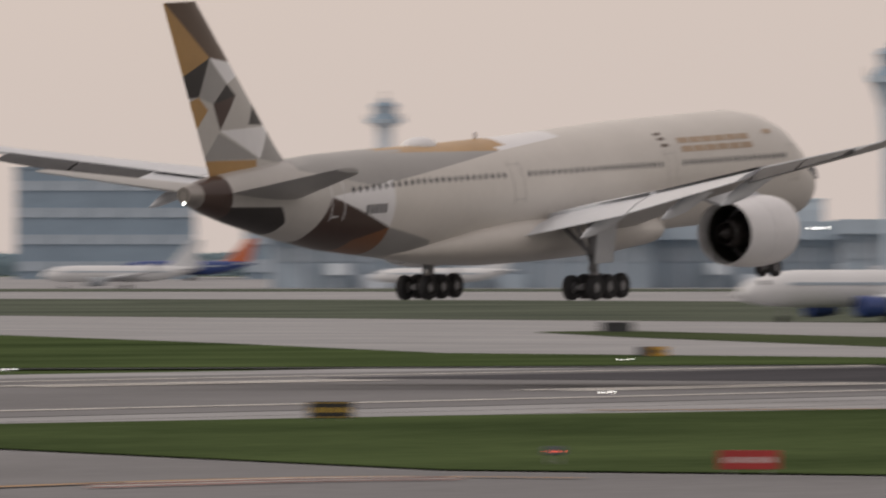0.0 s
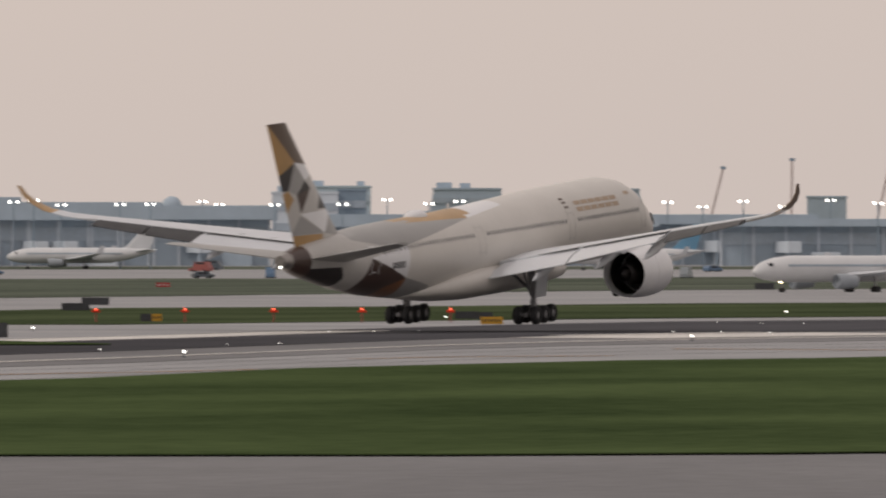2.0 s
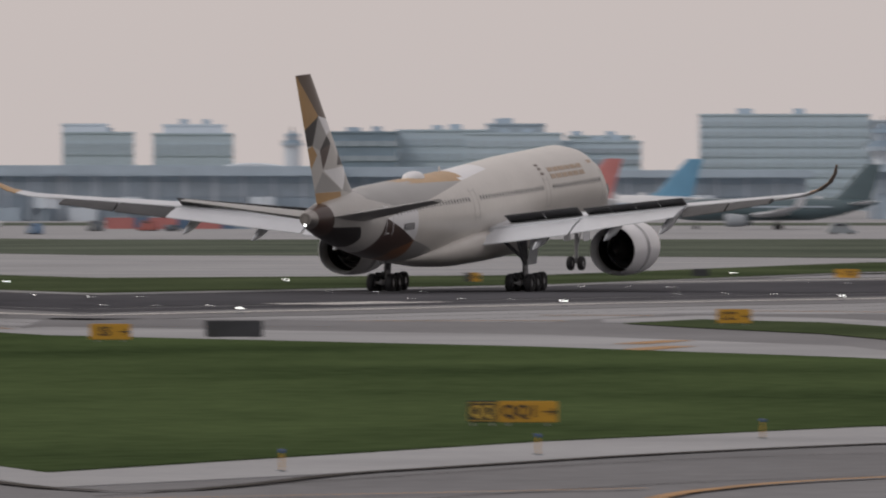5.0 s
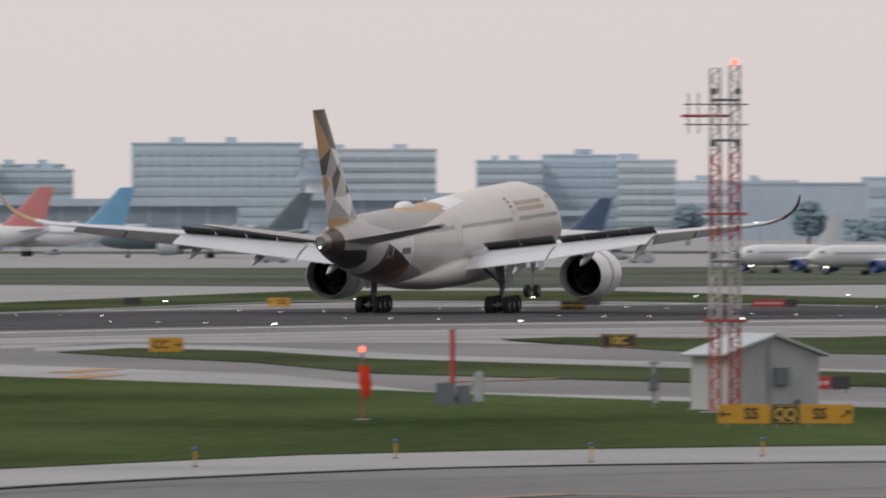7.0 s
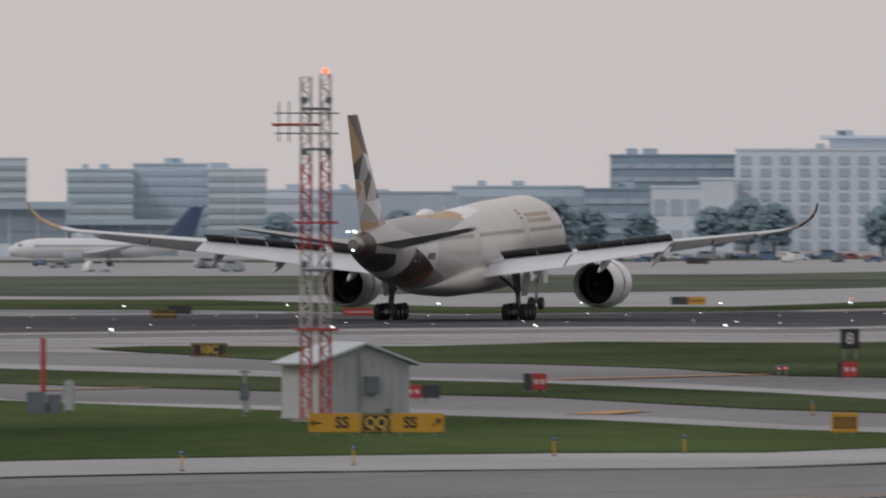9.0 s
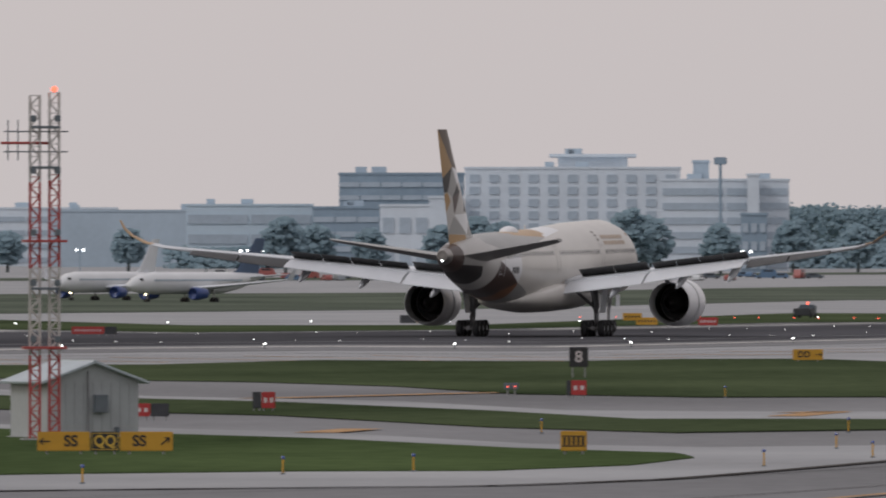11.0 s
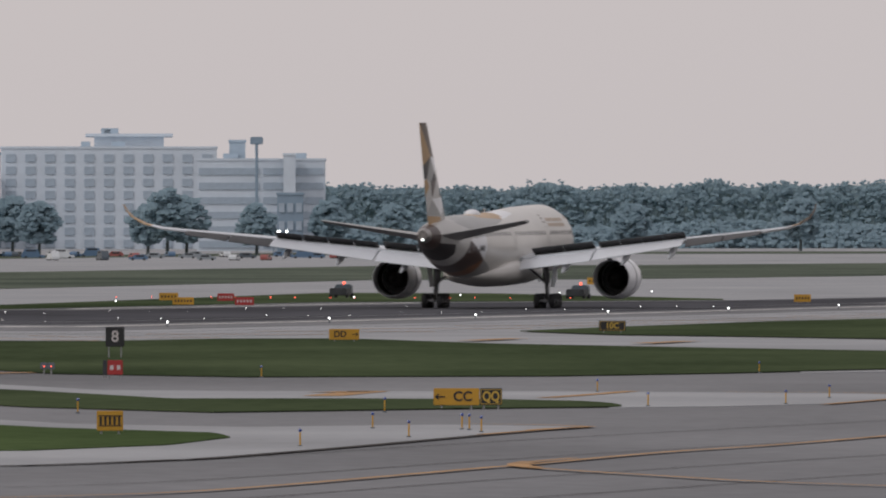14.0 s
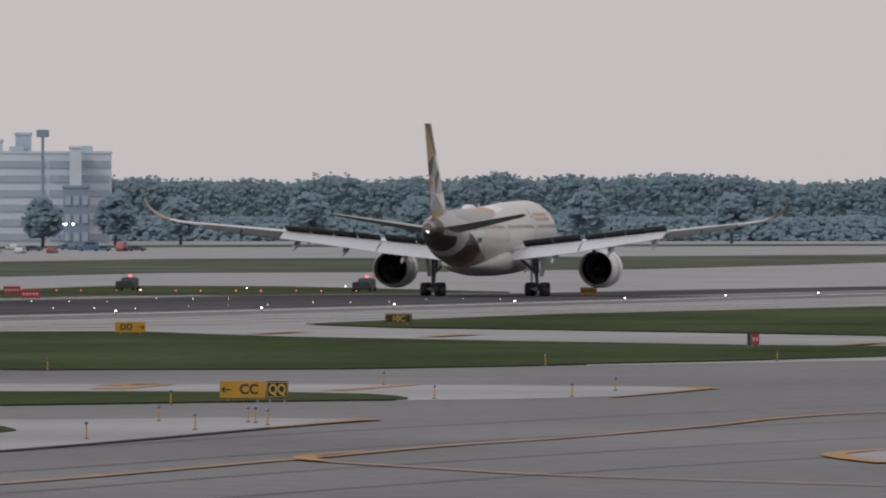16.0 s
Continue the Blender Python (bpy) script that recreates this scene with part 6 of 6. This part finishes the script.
def make_wood(name, turns, d, low, high, step, seed, label):
    """A far wood: crowns of many small leaf fans with an uneven top."""
    rnd = random.Random(seed)
    verts, faces = [], []
    def top_at(turn):
        wave = 0.5 + 0.5 * noise.noise((turn * 1.7, seed, 0)) + 0.3 * noise.noise((turn * 6, seed, 3)) + 0.16 * noise.noise((turn * 25, seed, 7))
        return low + (high - low) * min(1.25, max(-0.1, wave))
    # leaf backing added to keep the gaps lit, uneven in front and on top
    n, rows = int((turns[1] - turns[0]) / 0.02), 7
    for i in range(n + 1):
        turn = turns[0] + (turns[1] - turns[0]) * i / n
        for j in range(rows):
            dd = d + 14 + 9 * noise.noise((turn * 14, j * 0.8, seed)) + j * 2.2
            verts.append(spot(turn, dd, top_at(turn) * 0.94 * j / (rows - 1)))
    for i in range(n):
        for j in range(rows - 1):
            k = i * rows + j
            faces.append([k, k + rows, k + rows + 1, k + 1])
    turn = turns[0]
    while turn < turns[1]:
        h = top_at(turn)
        for k in range(64):
            u = rnd.random() ** 0.6
            r = rnd.uniform(0.35, 0.85) * (0.7 if u > 0.9 else 1)
            c = spot(turn + rnd.uniform(-1, 1) * step, d + 8 + 16 * u + rnd.uniform(-4, 4), h * u * 0.99 - r * 0.5)
            for fan in spray(rnd, c, r * 1.25):
                n0 = len(verts)
                verts += fan
                faces.append([n0, n0 + 1, n0 + 2, n0 + 3, n0 + 4])
        turn += step
    me = bpy.data.meshes.new(name)
    me.from_pydata(verts, [], faces)
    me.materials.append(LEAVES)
    tagged(new(name, me), label, "trees", kind="stuff")


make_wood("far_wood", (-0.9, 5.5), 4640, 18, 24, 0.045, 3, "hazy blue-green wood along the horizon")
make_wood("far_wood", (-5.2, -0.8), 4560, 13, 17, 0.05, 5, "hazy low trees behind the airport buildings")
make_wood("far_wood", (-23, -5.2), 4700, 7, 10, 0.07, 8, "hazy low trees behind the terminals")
make_wood("scrub_belt", (-2.2, 5.5), 3900, 5.5, 9, 0.05, 11, "haze-toned bushes and low trees at the airfield's edge")


def build_tree(m, h, seed):
    rnd = random.Random(seed)
    ob = empty("tree", m, "hazy full-crowned tree before the far buildings", "tree", "trees before the hotel")
    rod("trunk", (0, 0, 0), (0.2, 0, h * 0.5), 0.45, BARK, ob, r2=0.22)
    for k in range(4):
        a = k * 1.6 + rnd.random()
        rod("limb", (0.1, 0, h * 0.3), (math.cos(a) * h * 0.2, math.sin(a) * h * 0.2, h * 0.62), 0.2, BARK, ob, r2=0.06, k=6)
    bm = bmesh.new()
    for k in range(260):
        a, u = rnd.uniform(0, math.tau), rnd.random()
        s = h * 0.36 * math.sqrt(max(0.05, 1 - (u * 2 - 0.9) ** 2 * 0.85)) * math.sqrt(rnd.random())
        for fan in spray(rnd, Vector((math.cos(a) * s, math.sin(a) * s, h * (0.25 + 0.68 * u))), rnd.uniform(0.6, 1.3)):
            bm.faces.new([bm.verts.new(p) for p in fan])
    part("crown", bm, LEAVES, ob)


for i, (turn, d, h) in enumerate(((-1.75, 3450, 15), (-1.62, 3480, 13), (-1.1, 3440, 13), (-0.96, 3460, 15), (-0.85, 3440, 14), (-0.32, 3430, 17), (-0.24, 3450, 15), (-0.4, 3470, 13), (0.05, 3420, 13), (-1.4, 3470, 12),
                                  (0.35, 3600, 14), (0.62, 3620, 13), (1.15, 3700, 14), (1.6, 3720, 13), (2.3, 3700, 15), (2.9, 3720, 14), (-2.4, 3600, 12), (-2.9, 3620, 11))):
    build_tree(facing(turn, d), h, 20 + i)


# ---- tyre smoke at touchdown: pale puffs that rise behind the wheels ----
SMOKE = bpy.data.materials.new("tyre_smoke")
SMOKE.use_nodes = True
sn, sl = SMOKE.node_tree.nodes, SMOKE.node_tree.links
puff_shade = sn["Principled BSDF"]
puff_shade.inputs["Base Color"].default_value = (0.95, 0.97, 1.0, 1)
puff_shade.inputs["Roughness"].default_value = 1.0
puff_shade.inputs["Specular IOR Level"].default_value = 0.0
grain = sn.new("ShaderNodeTexNoise")
grain.inputs["Scale"].default_value, grain.inputs["Detail"].default_value = 0.5, 3
spread = sn.new("ShaderNodeMapRange")
spread.inputs["From Min"].default_value, spread.inputs["From Max"].default_value = 0.34, 0.85
spread.inputs["To Max"].default_value = 0.32
where = sn.new("ShaderNodeTexCoord")
sl.new(where.outputs["Object"], grain.inputs["Vector"])
sl.new(grain.outputs["Fac"], spread.inputs["Value"])
sl.new(spread.outputs["Result"], puff_shade.inputs["Alpha"])
puff_rows = []


def build_smoke():
    rnd = random.Random(12)
    cloud = empty("tyre_smoke", pose(0, 0, 0), "thin pale blue tyre smoke drifting over the runway", "smoke", kind="stuff")
    # along the path of the wheels just before and after touchdown
    for i in range(56):
        u = i / 55
        side = rnd.choice((-5.3, 5.3))
        bm = bmesh.new()
        r = rnd.uniform(0.7, 1.5) * (0.6 + 0.6 * math.sin(math.pi * min(1, 0.25 + u * 0.8)))
        bmesh.ops.create_icosphere(bm, subdivisions=2, radius=r, matrix=Matrix.Diagonal((1.7, 1.7, 0.75, 1)))
        for v in bm.verts:
            v.co *= 1 + 0.3 * noise.noise(v.co * 0.9 + Vector((i, 0, 0)))
        ob = smooth(part("puff", bm, SMOKE, cloud), 180)
        puff_rows.append((ob, u, side, rnd.uniform(0.3, 1.5), r))
    return cloud


smoke = build_smoke()


# ---- what moves ----
FLIGHT = [(0.0, -229.71, 720.15, 4.85, 2.48, -13.32), (0.3, -229.17, 755.06, 4.01, 2.84, -12.95), (0.5, -228.66, 777.92, 3.44, 3.09, -12.74), (1.0, -226.66, 833.68, 2.28, 3.55, -12.22),
          (1.5, -225.52, 892.98, 1.51, 3.69, -11.82), (2.0, -241.05, 1019.25, 0.79, 3.92, -11.34), (2.2, -244.16, 1058.25, 0.55, 4.04, -11.15), (2.5, -243.70, 1094.39, 0.26, 4.18, -10.86),
          (3.0, -231.07, 1103.98, 0.12, 4.23, -10.49), (3.2, -214.62, 1050.44, 0.12, 4.16, -10.33), (5.3, -101.61, 999.07, 0.12, 2.73, -12.44), (5.5, -98.43, 1010.23, 0.12, 2.67, -12.37),
          (6.0, -90.89, 1042.10, 0.12, 2.57, -12.15), (6.5, -83.01, 1068.33, 0.12, 2.42, -11.94), (7.0, -74.99, 1090.96, 0.12, 2.27, -11.79), (7.5, -66.82, 1107.47, 0.12, 2.06, -11.65),
          (8.0, -58.73, 1119.64, 0.12, 1.94, -11.57), (8.5, -50.00, 1112.05, 0.12, 1.66, -11.55), (9.0, -42.23, 1114.74, 0.12, 1.47, -11.64), (9.5, -35.13, 1127.13, 0.12, 1.17, -11.74),
          (9.7, -32.37, 1133.61, 0.12, 1.06, -11.78), (11.8, -3.79, 1165.12, 0.12, 0.30, -12.33), (12.0, -1.27, 1176.01, 0.12, 0.30, -12.30), (12.5, 4.85, 1204.13, 0.12, 0.30, -12.21),
          (13.0, 10.90, 1232.15, 0.12, 0.32, -12.06), (13.5, 16.97, 1258.92, 0.12, 0.30, -11.90), (14.0, 22.94, 1284.73, 0.12, 0.30, -11.84), (14.5, 28.72, 1309.32, 0.12, 0.24, -11.81),
          (15.0, 34.51, 1337.00, 0.12, 0.21, -11.71), (15.5, 39.96, 1360.02, 0.12, 0.26, -11.62), (16.0, 45.47, 1384.63, 0.12, 0.15, -11.62)]


def motions():
    walk(airliner, [(t, pose(x, y, z, tip, 0, turn)) for t, x, y, z, tip, turn in FLIGHT])
    for thing, rows in moving:
        walk(thing, rows)
    # puffs wait under the runway, rise where the wheels first drag, drift and sink away
    a, b = Vector((-249.5, 1110.5, 0)), Vector((-222.0, 1101.9, 0))
    for puff, u, side, h, r in puff_rows:
        p = a.lerp(b, u) + Vector((side * 0.97, side * -0.23, 0))
        t0 = 2.72 + 0.42 * u
        drift = Vector((-1.2, 0.6, 0.5))
        low = -2.5 - r
        walk(puff, [(0.0, pose(p.x, p.y, low)), (t0, pose(p.x, p.y, low)), (t0 + 0.16, pose(p.x, p.y, h)), (t0 + 1.3, pose(*(p + drift * 1.5 + Vector((0, 0, h + 0.6))), 0, 0, 20)),
                    (t0 + 2.2, pose(p.x - 3, p.y + 1.5, low)), (16.0, pose(p.x - 3, p.y + 1.5, low))])


motions()
